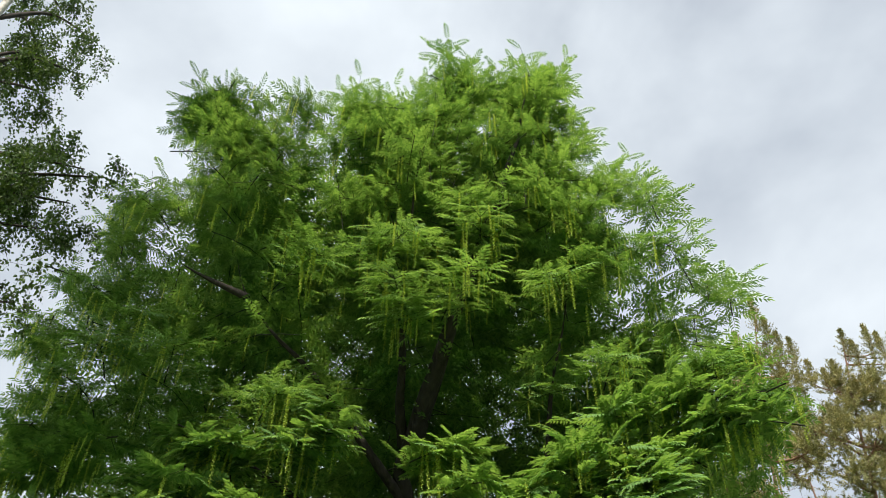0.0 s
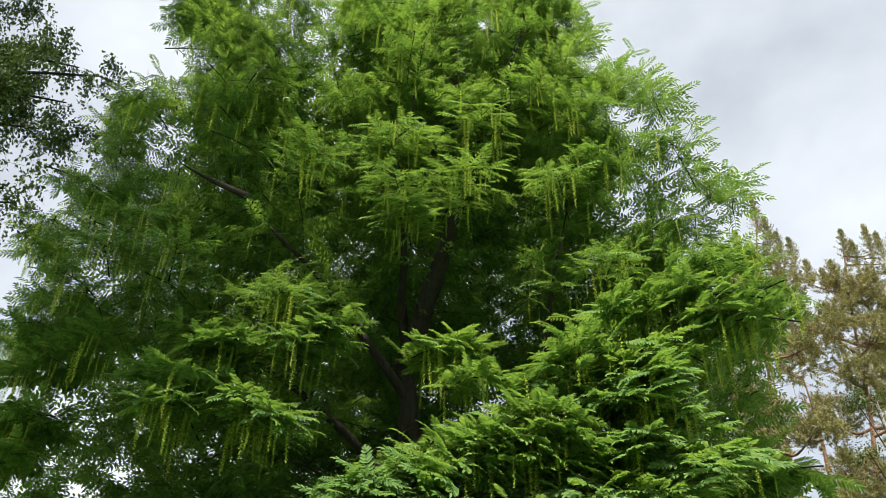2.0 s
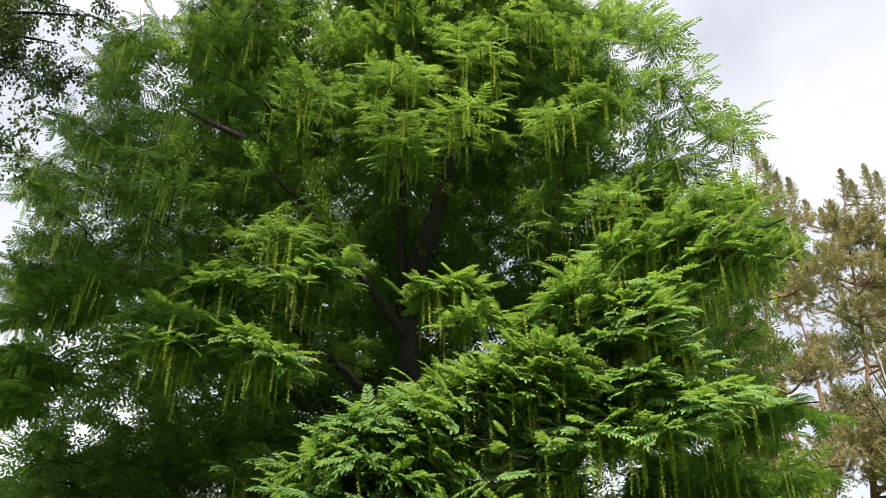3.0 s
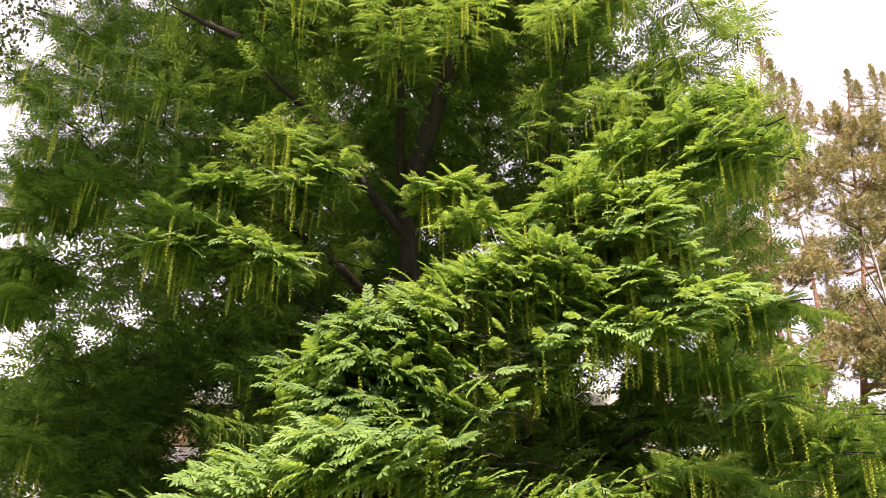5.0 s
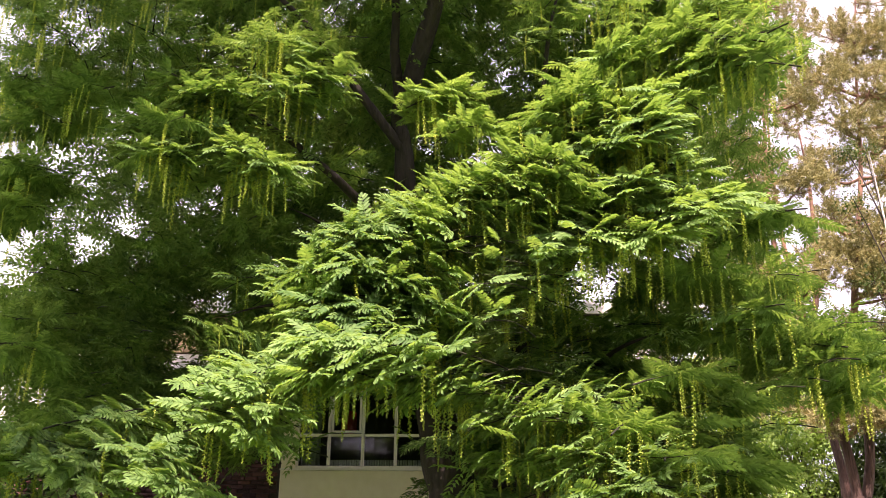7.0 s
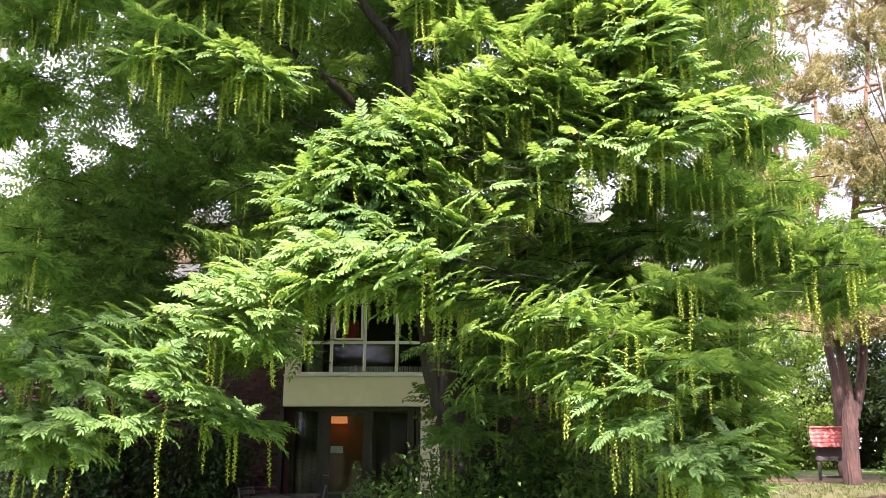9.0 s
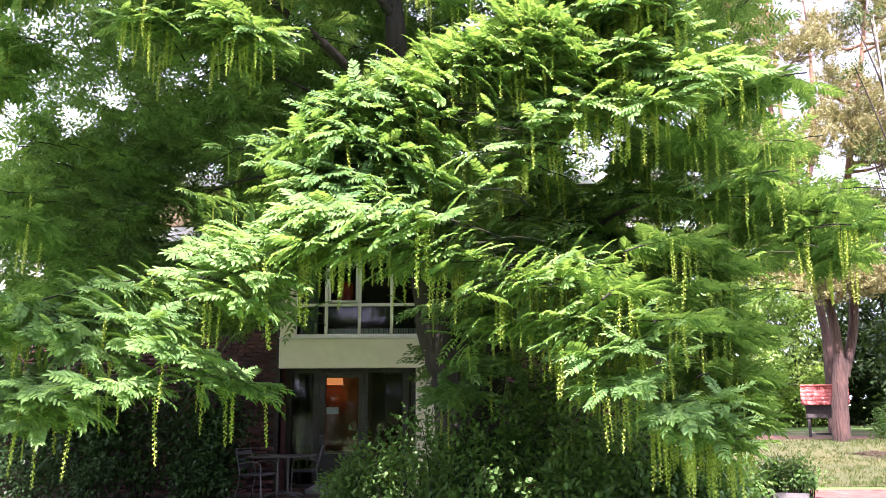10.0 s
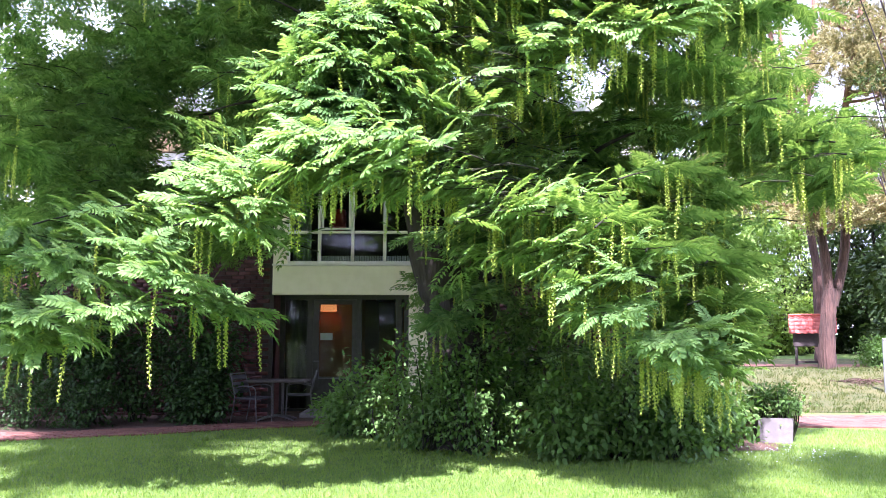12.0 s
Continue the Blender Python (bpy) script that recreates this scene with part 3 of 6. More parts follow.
def metal_chair(at, turn):
    c = thing("garden_chair")
    r = 0.011
    for s in (-1, 1):
        p = [(s * 0.25, -0.24, 0.0), (s * 0.26, -0.22, 0.40), (s * 0.27, -0.20, 0.62), (s * 0.27, 0.0, 0.66), (s * 0.26, 0.22, 0.62)]
        v, f = tube_arrays(bend(p, 16), r, 8)
        soup_part("arm_frame", v, f, M_STEEL, c, "bent steel tube", True)
        p = [(s * 0.25, 0.30, 0.0), (s * 0.25, 0.22, 0.42), (s * 0.24, 0.26, 0.62), (s * 0.23, 0.33, 0.88)]
        v, f = tube_arrays(bend(p, 14), r, 8)
        soup_part("back_frame", v, f, M_STEEL, c, "", True)
    part("seat", boxed(-0.25, 0.25, -0.24, 0.24, 0.425, 0.45, bevel=0.01), M_SEAT, c, "dark woven seat")
    for z, yy in ((0.56, 0.25), (0.68, 0.275), (0.80, 0.31)):
        part("back_slat", boxed(-0.24, 0.24, yy - 0.008, yy + 0.012, z - 0.04, z + 0.04, bevel=0.005), M_SEAT, c)
    for z, yy in ((0.87, 0.33), (0.2, 0.26)):
        v, f = tube_arrays(np.array([(-0.24, yy, z), (0.24, yy, z)]), r, 8)
        soup_part("cross_bar", v, f, M_STEEL, c, "", True)
    tagged(c, "steel-tube garden armchair with dark woven seat on the terrace", "chair", "garden chairs at the table")
    c.matrix_world = pose(*at, 0, 0, turn)
    return c


def garden_table():
    t = thing("garden_table")
    part("tabletop", boxed(-0.55, 0.55, -0.38, 0.38, 0.70, 0.735, bevel=0.012), M_TABLETOP, t, "grey slatted table top")
    for s in (-0.09, 0.09):
        v, f = tube_arrays(np.array([(s, 0, 0.06), (s, 0, 0.70)]), 0.024, 10)
        soup_part("column", v, f, M_STEEL, t, "steel column", True)
    for a in (28, 152, 208, 332):
        c, s_ = math.cos(radians(a)), math.sin(radians(a))
        v, f = tube_arrays(bend([(0, 0, 0.09), (0.2 * c, 0.2 * s_, 0.06), (0.38 * c, 0.38 * s_, 0.012)], 8), [0.022] * 6 + [0.016, 0.012], 8)
        soup_part("foot", v, f, M_STEEL, t, "", True)
    tagged(t, "grey garden table on steel pedestal before the door", "table")
    t.location = (-3.05, 15.55, 0.02)


# ---- wingnut tree ----
STEMS = {
    "stem": [(0.30, 12.15, -0.30), (0.28, 12.14, 1.06), (0.10, 12.08, 2.05), (-0.16, 12.02, 2.75), (-0.49, 11.88, 4.62), (-0.76, 11.36, 6.91), (-0.88, 10.82, 8.27), (-0.86, 9.49, 10.54), (-0.41, 8.82, 14.13)],
    "right_stem": [(0.27, 12.15, 0.60), (0.68, 12.05, 2.50), (1.06, 11.48, 5.05), (1.23, 10.57, 7.68), (1.73, 9.27, 10.54)],
    "upper_right": [(-0.82, 11.06, 7.68), (-0.08, 9.91, 9.73), (0.77, 9.13, 12.09), (1.29, 8.82, 14.47)],
    "upper_left": [(-0.79, 11.25, 7.20), (-2.06, 10.21, 8.58), (-3.23, 9.46, 9.73), (-4.06, 8.80, 12.39)],
    "left_arm": [(-0.61, 11.73, 5.64), (-2.04, 10.34, 6.70), (-3.71, 9.71, 7.54), (-5.33, 9.52, 8.07)],
    "mid_left": [(-0.49, 11.86, 4.79), (-1.75, 10.33, 5.64), (-2.82, 8.79, 5.48), (-4.22, 8.71, 5.48)],
    "mid_right": [(0.98, 11.54, 4.45), (1.93, 10.16, 5.64), (2.59, 8.87, 6.18), (3.73, 8.98, 6.70)],
    "front": [(-0.44, 11.91, 4.27), (-0.44, 10.06, 5.14), (-0.53, 8.75, 4.88), (-1.10, 8.50, 4.40)],
    "low_left": [(-0.44, 11.89, 4.45), (-2.31, 10.29, 4.53), (-3.49, 8.86, 3.49), (-4.25, 8.60, 2.69)],
    "low_right": [(0.63, 12.05, 2.33), (0.99, 9.85, 3.40), (1.46, 8.60, 2.79), (2.60, 8.60, 1.60)],
    "right_arm": [(1.22, 10.74, 6.98), (2.24, 10.23, 8.33), (3.06, 9.77, 9.40), (3.64, 9.60, 10.35)],
    "left_top": [(-3.18, 9.51, 9.63), (-4.29, 9.09, 10.05), (-4.94, 8.86, 10.92)],
    "left_skirt": [(-0.49, 11.85, 4.88), (-2.47, 11.12, 5.14), (-4.24, 10.60, 4.96), (-5.83, 10.42, 5.05)],
    "right_skirt": [(0.81, 11.95, 3.04), (2.14, 10.33, 4.01), (3.38, 9.70, 4.10), (4.64, 10.08, 3.84)],
}
STEM_GIRTH = {"stem": 0.50, "right_stem": 0.26, "upper_right": 0.15, "upper_left": 0.075, "left_arm": 0.07}
# ends of the boughs that stand out of the crown: x, y, z, reach
SPIRES = [(-4.88, 9.25, 14.02, 0.99), (-4.47, 9.25, 13.94, 0.99), (-4.03, 9.25, 13.63, 0.88), (-2.76, 9.25, 13.53, 0.99), (-2.16, 9.25, 14.20, 1.21), (-1.62, 9.25, 13.72, 0.88), (-1.11, 9.25, 13.60, 0.99), (-0.05, 9.25, 15.16, 1.32), (0.35, 9.25, 14.64, 1.10), (0.73, 9.25, 14.22, 0.99), (1.30, 9.25, 14.90, 1.21), (1.73, 9.25, 14.99, 1.21), (2.01, 9.25, 13.13, 0.88), (2.51, 9.25, 12.21, 0.77), (2.91, 9.25, 12.15, 0.77), (-3.37, 9.25, 12.95, 0.99)]
SIDE_SHOOTS = [(3.28, 9.50, 10.69, 0.60), (4.03, 10.20, 10.72, 0.60), (4.34, 10.20, 10.50, 0.50), (3.70, 10.30, 9.97, 0.60), (4.12, 10.30, 9.30, 0.50), (3.60, 10.40, 9.18, 0.60), (-4.86, 9.50, 12.05, 0.60), (-5.17, 9.60, 11.67, 0.60), (-5.55, 9.80, 11.27, 0.60), (-5.48, 10.00, 10.16, 0.60), (-5.78, 10.00, 9.81, 0.60)]
UPPER = [(-3.56, 9.12, 12.19, 1.40), (-2.16, 9.00, 12.59, 1.40), (-1.09, 8.90, 12.06, 1.40), (0.36, 8.92, 12.71, 1.50), (0.28, 8.62, 10.59, 1.50), (-0.76, 8.52, 10.13, 1.50), (1.27, 8.88, 11.40, 1.40), (2.06, 8.96, 11.02, 1.30), (-1.97, 8.59, 9.73, 1.30), (-0.94, 8.50, 9.26, 1.30), (0.19, 8.59, 9.45, 1.30), (2.35, 9.13, 9.96, 1.30), (-6.38, 10.80, 12.40, 1.30), (-5.75, 10.72, 10.96, 1.30), (1.91, 9.36, 13.40, 1.30), (1.34, 8.92, 9.64, 1.20), (-3.78, 9.45, 11.06, 1.30), (-0.83, 8.70, 8.93, 1.10)]
MIDDLE = [(-5.01, 9.92, 9.54, 1.6), (-6.83, 11.56, 11.06, 1.3), (-7.10, 11.26, 9.79, 1.5), (-2.03, 9.15, 7.72, 1.2), (-1.55, 8.73, 6.93, 1.2), (-3.09, 8.70, 6.72, 1.3), (2.24, 8.77, 7.35, 1.6), (4.42, 10.33, 8.93, 1.4),
          (4.54, 10.18, 7.90, 1.3), (2.09, 9.99, 8.93, 1.3), (-3.45, 8.60, 5.90, 1.3), (-2.17, 8.77, 5.76, 1.1), (0.00, 9.37, 6.86, 1.1), (1.24, 9.04, 6.84, 1.2), (2.89, 8.94, 7.08, 1.4), (3.59, 9.45, 7.46, 1.3),
          (0.77, 8.62, 6.11, 1.3), (-5.44, 10.27, 7.25, 1.4)]
ARCH = [(0.83, 9.16, 5.55, 1.50), (1.67, 8.37, 5.23, 1.40), (2.70, 9.50, 5.70, 1.40), (3.90, 10.50, 5.50, 1.50), (-0.65, 8.18, 4.58, 1.40), (-1.21, 8.09, 4.30, 1.40), (-1.12, 7.99, 3.84, 1.40), (-0.93, 7.99, 3.60, 1.30), (-0.19, 8.37, 4.21, 1.40), (-6.23, 11.13, 6.38, 1.30), (4.50, 11.00, 3.70, 1.40), (5.30, 11.50, 4.10, 1.50), (4.10, 11.00, 3.90, 1.30), (3.20, 10.20, 4.60, 1.40), (-7.18, 12.09, 8.21, 1.40), (-7.52, 11.98, 6.61, 1.30), (5.94, 11.80, 4.06, 1.20), (5.39, 11.60, 3.57, 1.10)]
SKIRT_LEFT = [(-4.11, 8.45, 2.41, 1.40), (-3.63, 8.45, 2.36, 1.30), (-3.06, 8.64, 2.74, 1.30), (-2.78, 8.16, 2.37, 1.20), (-2.54, 7.97, 2.08, 1.10), (-2.88, 7.97, 1.78, 1.00), (-4.03, 8.25, 1.82, 1.20), (-3.36, 8.16, 2.08, 1.20), (-1.63, 8.64, 3.33, 1.10), (-1.06, 8.45, 3.47, 1.10), (-0.77, 8.45, 3.62, 1.10), (-4.99, 8.83, 2.37, 1.20), (-2.19, 8.60, 1.87, 0.80), (-1.97, 8.60, 1.78, 0.70), (-3.73, 8.40, 1.65, 1.00), (-4.17, 8.40, 1.48, 1.00), (-4.56, 8.60, 1.76, 1.10), (-2.83, 8.70, 2.88, 1.10), (-3.90, 8.60, 2.54, 1.10)]
SKIRT_RIGHT = [(0.67, 8.64, 2.37, 1.30), (1.15, 8.45, 2.27, 1.30), (1.34, 8.16, 2.08, 1.20), (1.54, 8.06, 1.79, 1.10), (2.02, 8.06, 1.51, 1.10), (2.40, 8.16, 1.31, 1.10), (2.90, 8.45, 1.20, 1.10), (2.59, 9.12, 2.66, 1.40), (2.78, 9.12, 3.23, 1.40), (2.02, 8.93, 2.75, 1.30), (1.34, 8.93, 2.95, 1.40), (0.58, 9.12, 3.14, 1.40), (0.00, 9.21, 3.23, 1.30), (3.17, 9.21, 1.79, 1.20), (2.88, 9.12, 2.18, 1.30), (-0.29, 8.83, 3.52, 1.10), (2.21, 8.83, 2.27, 1.30), (3.10, 9.21, 1.40, 1.10), (0.34, 8.93, 2.71, 1.10), (3.25, 9.79, 2.56, 1.40), (3.30, 10.17, 1.95, 1.20)]
OUTER = [(-6.72, 10.60, 9.21, 1.30), (-6.54, 10.60, 8.32, 1.30), (-6.09, 10.60, 7.60, 1.30), (-6.28, 10.60, 7.09, 1.30), (-5.69, 10.60, 7.96, 1.30), (2.59, 9.40, 10.55, 1.10), (-6.42, 10.60, 7.60, 1.20), (-6.19, 10.60, 6.36, 1.20), (-6.36, 10.60, 5.77, 1.10), (3.02, 11.02, 4.25, 1.40), (3.70, 10.50, 4.20, 1.40), (2.44, 11.14, 4.72, 1.40), (1.28, 10.79, 4.25, 1.40), (0.46, 10.32, 4.48, 1.40), (-0.15, 8.60, 4.30, 1.30), (-5.60, 11.00, 3.90, 1.40), (-6.20, 11.60, 4.40, 1.40)]
# smaller sprays that face the lawn: x, y, z
CURTAIN = [(-1.67, 7.42, 2.93), (-1.62, 7.32, 2.71), (-1.73, 7.53, 2.55), (-1.32, 7.29, 3.04), (-1.19, 7.53, 3.17), (-1.05, 7.90, 3.24), (-0.77, 7.82, 3.17), (-0.51, 8.85, 3.30), (-0.05, 8.42, 3.06), (-0.57, 8.67, 3.09), (0.12, 8.45, 2.71), (-0.84, 7.37, 3.28), (-1.23, 7.32, 3.33), (-1.32, 7.40, 3.39), (-0.68, 7.84, 3.62), (-0.33, 8.90, 3.55), (0.20, 8.89, 3.32), (0.41, 8.39, 2.81), (0.39, 9.85, 3.61), (-1.53, 7.70, 3.09), (-1.20, 7.78, 3.14)]
ARCH_FACE = [(0.09, 8.30, 4.66), (0.43, 8.30, 4.30), (-0.14, 8.20, 3.93), (-0.51, 8.71, 4.57), (-0.81, 8.10, 4.25), (-1.20, 8.45, 4.18), (-1.60, 8.73, 3.95), (0.67, 8.30, 4.66), (1.10, 8.49, 4.49), (1.53, 8.53, 4.88), (0.32, 8.30, 3.82), (-1.31, 8.37, 4.57), (0.94, 8.59, 4.96), (-0.73, 8.42, 4.83), (-1.48, 8.61, 4.16), (-0.25, 8.21, 4.87), (-1.55, 8.20, 4.30), (-0.95, 8.05, 3.95), (-0.45, 8.05, 4.15), (-1.10, 8.15, 4.75), (-1.38, 8.30, 3.75), (0.20, 8.30, 4.55), (-0.60, 8.30, 3.70), (-1.35, 8.00, 3.75), (0.76, 8.30, 4.30), (0.51, 8.30, 4.93), (-0.06, 8.30, 4.33), (-0.01, 8.20, 4.77), (0.34, 8.20, 4.61), (0.60, 8.20, 4.43), (0.22, 8.20, 4.18), (0.93, 8.20, 4.55)]
SCREEN = [(0.89, 11.05, 4.96), (1.35, 11.08, 4.58), (2.60, 10.82, 4.81), (2.55, 9.39, 3.27), (2.33, 10.73, 3.72), (1.55, 10.43, 3.66), (1.15, 10.71, 3.72), (0.71, 8.92, 2.88), (1.74, 9.60, 2.71), (2.38, 9.54, 2.64), (3.13, 9.29, 2.30), (3.05, 9.09, 1.50), (3.00, 9.58, 1.55), (2.74, 9.31, 1.54), (3.10, 9.56, 1.80), (0.73, 11.05, 4.33), (3.38, 10.74, 4.10), (3.10, 9.18, 2.98)]
TIERS = [(2.08, 8.83, 8.17), (2.58, 8.69, 7.73), (3.03, 8.48, 7.83), (1.68, 8.59, 7.09), (2.62, 9.00, 7.42), (1.21, 8.38, 6.50), (2.91, 8.39, 7.03), (3.59, 8.85, 7.58), (0.89, 8.57, 6.31), (0.44, 8.78, 6.34),
         (1.85, 8.73, 6.46), (2.25, 8.62, 6.63), (0.11, 9.15, 6.94), (-4.51, 8.71, 8.75), (-4.88, 8.88, 8.34), (-3.76, 8.71, 8.21), (-5.50, 9.06, 8.02), (-2.25, 8.77, 7.55), (-1.60, 8.83, 7.34), (-3.52, 9.15, 7.12),
         (-2.88, 8.81, 6.76), (-3.88, 9.00, 6.47), (-3.44, 9.27, 6.21), (-2.42, 8.63, 5.97), (-2.06, 8.60, 5.74), (-1.76, 8.73, 6.71)]
CROWN_FACE = [(-5.00, 9.46, 13.30), (-4.50, 9.34, 13.60), (-3.53, 9.04, 12.69), (-2.58, 9.11, 13.56), (-1.95, 8.99, 13.41), (-1.16, 9.22, 13.23), (-0.36, 8.88, 13.29), (0.05, 9.41, 14.40), (0.67, 9.57, 14.16), (1.42, 9.61, 14.35), (1.66, 9.44, 13.51), (0.43, 9.62, 12.65), (-0.14, 8.86, 11.15), (-0.70, 9.08, 11.64), (0.79, 9.62, 11.54), (1.75, 9.47, 12.07), (2.43, 9.18, 11.77), (2.16, 9.35, 10.78), (-1.62, 9.50, 12.51), (-1.96, 9.08, 11.37), (-2.69, 9.00, 11.54), (-4.13, 8.96, 11.48), (-0.48, 9.16, 10.46), (0.13, 9.62, 10.90), (-2.21, 9.12, 10.41), (-5.01, 8.86, 11.11), (-1.14, 8.89, 10.20), (2.84, 8.99, 10.45), (1.80, 9.48, 10.54), (-3.40, 9.14, 13.59)]
ARCH_TIER = [(0.08, 8.20, 4.95), (0.40, 8.45, 5.25), (0.70, 8.20, 5.28), (1.02, 8.45, 5.11), (1.31, 8.20, 5.28), (1.64, 8.45, 5.18), (1.92, 8.20, 5.34), (2.27, 8.45, 5.25), (2.49, 8.20, 5.01), (2.83, 8.45, 5.25), (1.14, 8.20, 5.61), (1.57, 8.45, 5.87), (1.90, 8.20, 5.82), (2.32, 8.45, 5.73), (0.56, 8.20, 4.76), (0.88, 8.45, 4.72), (1.33, 8.20, 4.76), (1.80, 8.45, 4.82), (2.16, 8.20, 4.72), (1.86, 8.45, 6.31), (2.18, 8.20, 6.10)]
SHADE = [(0.38, 10.30, 2.00), (0.10, 10.60, 1.75), (0.40, 10.60, 2.70), (0.75, 10.80, 2.75), (1.20, 10.50, 2.60)]
# gaps cut through the crown, four along sun rays, the rest along camera sight lines: two ends, radius at each
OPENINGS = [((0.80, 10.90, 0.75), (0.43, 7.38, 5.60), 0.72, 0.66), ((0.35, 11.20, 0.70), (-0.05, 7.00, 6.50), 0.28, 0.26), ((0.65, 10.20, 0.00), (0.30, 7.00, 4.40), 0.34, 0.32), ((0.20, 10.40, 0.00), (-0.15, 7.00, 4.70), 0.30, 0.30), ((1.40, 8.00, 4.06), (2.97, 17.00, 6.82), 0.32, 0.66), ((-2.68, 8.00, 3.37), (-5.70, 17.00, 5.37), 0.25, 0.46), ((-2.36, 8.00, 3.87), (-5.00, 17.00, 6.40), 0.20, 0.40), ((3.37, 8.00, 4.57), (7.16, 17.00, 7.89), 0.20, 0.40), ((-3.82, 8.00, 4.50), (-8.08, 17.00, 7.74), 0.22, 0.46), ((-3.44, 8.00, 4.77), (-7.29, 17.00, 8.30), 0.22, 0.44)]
# small sky glints cut behind the outer boughs along camera sight lines
VIEW_GLINTS = [((-0.69, 9.60, 8.87), (-1.20, 17.00, 14.37), 0.12, 0.22), ((-0.86, 9.60, 5.87), (-1.50, 17.00, 9.08), 0.12, 0.20), ((-0.37, 9.60, 6.49), (-0.63, 17.00, 10.18), 0.12, 0.20), ((0.34, 9.60, 6.27), (0.62, 17.00, 9.78), 0.08, 0.14), ((-3.02, 9.60, 5.81), (-5.30, 17.00, 8.97), 0.08, 0.14), ((-2.21, 9.60, 5.22), (-3.87, 17.00, 7.92), 0.09, 0.16), ((1.90, 9.60, 8.64), (3.38, 17.00, 13.97), 0.20, 0.35), ((2.64, 9.60, 9.40), (4.68, 17.00, 15.31), 0.20, 0.35), ((-2.10, 9.60, 7.47), (-3.67, 17.00, 11.90), 0.09, 0.16), ((-1.31, 9.60, 6.95), (-2.28, 17.00, 10.98), 0.07, 0.12), ((0.00, 9.60, 7.68), (0.03, 17.00, 12.27), 0.06, 0.11)]
# camera sight lines to the bay and door, kept clear of inner leaves
VIEW_CLEAR = [((-1.00, 8.0, 2.25), (-2.13, 17.0, 2.99), 0.43, 0.92), ((-1.24, 8.0, 1.60), (-2.63, 17.0, 1.61), 0.46, 0.98), ((-0.64, 8.0, 1.60), (-1.37, 17.0, 1.61), 0.46, 0.98)]


def in_cleared_gap(p, rng, lines=OPENINGS):
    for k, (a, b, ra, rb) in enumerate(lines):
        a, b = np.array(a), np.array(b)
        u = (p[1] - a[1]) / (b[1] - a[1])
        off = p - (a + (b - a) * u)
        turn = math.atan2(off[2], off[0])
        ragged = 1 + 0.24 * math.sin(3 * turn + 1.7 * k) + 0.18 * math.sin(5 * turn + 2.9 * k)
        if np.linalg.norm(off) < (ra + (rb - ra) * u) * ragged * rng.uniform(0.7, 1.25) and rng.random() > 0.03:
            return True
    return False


# places where the crown stays open, fitted to the camera's view: centre, half-axes
HOLLOWS = [((1.6, 9.3, 4.45), (0.7, 1.8, 0.5)), ((2.2, 12.8, 5.5), (0.95, 2.8, 0.65)), ((-4.4, 9.3, 4.6), (0.7, 1.6, 0.4)), ((-1.45, 12.0, 1.5), (1.5, 6.0, 2.1)), ((-2.0, 14.4, 2.8), (1.9, 2.4, 1.7)),
           ((0.3, 11.0, 0.8), (1.8, 3.5, 1.4)), ((2.05, 10.2, 9.2), (0.35, 3.5, 0.4)), ((-0.8, 10.3, 9.8), (0.3, 4.0, 0.35)), ((5.9, 12.0, 2.6), (2.4, 3.0, 1.3)), ((-3.9, 13.5, 5.0), (0.5, 3.5, 0.5)), ((-4.4, 13.0, 4.0), (0.4, 3.5, 0.5))]


def crown_sides(z):
    """Least and greatest x, and least and greatest y, of the crown at height z."""
    lo = np.interp(z, [1.5, 3, 5, 6.4, 8.3, 10.5, 12.4, 13.6, 14.8, 15.5], [-7.0, -7.6, -7.5, -6.9, -6.2, -5.2, -4.6, -3.6, -2.0, -0.3])
    hi = np.interp(z, [1.5, 3, 4.2, 5.7, 7.5, 8.7, 9.9, 11.3, 12.7, 13.9, 15.1], [3.3, 3.9, 5.2, 4.6, 4.8, 4.0, 3.3, 2.75, 2.0, 1.65, 1.4])
    front = np.interp(z, [1.5, 5, 7, 9, 13, 15], [9.0, 9.0, 9.2, 9.3, 9.2, 9.4])
    back = np.interp(z, [1.5, 5, 6.5, 7.5, 10, 13, 15.5], [14.6, 15.6, 15.8, 15.0, 14.5, 13.0, 11.0])
    return lo, hi, front, back


def crown_fill(rng, wanted, gap, low=1.2, high=19.8, behind=0.0, beside=9.0):
    """Places for inner sprays, spaced out, denser near the outside."""
    got = np.empty((0, 3))
    for _ in range(60000):
        z = rng.uniform(low, min(high, 15.2))
        lo, hi, front, back = crown_sides(z)
        x = rng.uniform(lo, hi)
        if x < -1.4 and z < 3.4:
            front = 11.6
        if x < -2.2 and 3.3 < z < 6.0 + 0.4 * (-2.2 - x):
            front = 11.8
        if -2.0 < x < 1.4 and 5.8 < z < 8.4:
            front = 11.4
        if -3.0 < x < 0.9 and 8.4 <= z < 9.6:
            front = 10.6
        if x > beside or (x < -0.4 and z < 2.7):
            continue
        p = np.array((x, rng.uniform(max(front, behind), back), z))
        mid, half = np.array(((lo + hi) / 2, (front + back) / 2)), np.array(((hi - lo) / 2, (back - front) / 2))
        q = (p[:2] - mid) / half
        r = (abs(q[0]) ** 2.5 + abs(q[1]) ** 2.5) ** 0.4
        if r > 1 or (r < 0.35 and rng.random() > 0.5):
            continue
        if any((((p - c) / np.array(h)) ** 2).sum() < 1 for c, h in ((np.array(c), h) for c, h in HOLLOWS)):
            continue
        if len(got) and (((got - p) / (1, 1, 0.8)) ** 2).sum(1).min() < gap * gap:
            continue
        got = np.vstack([got, p])
        if len(got) >= wanted:
            break
    return got


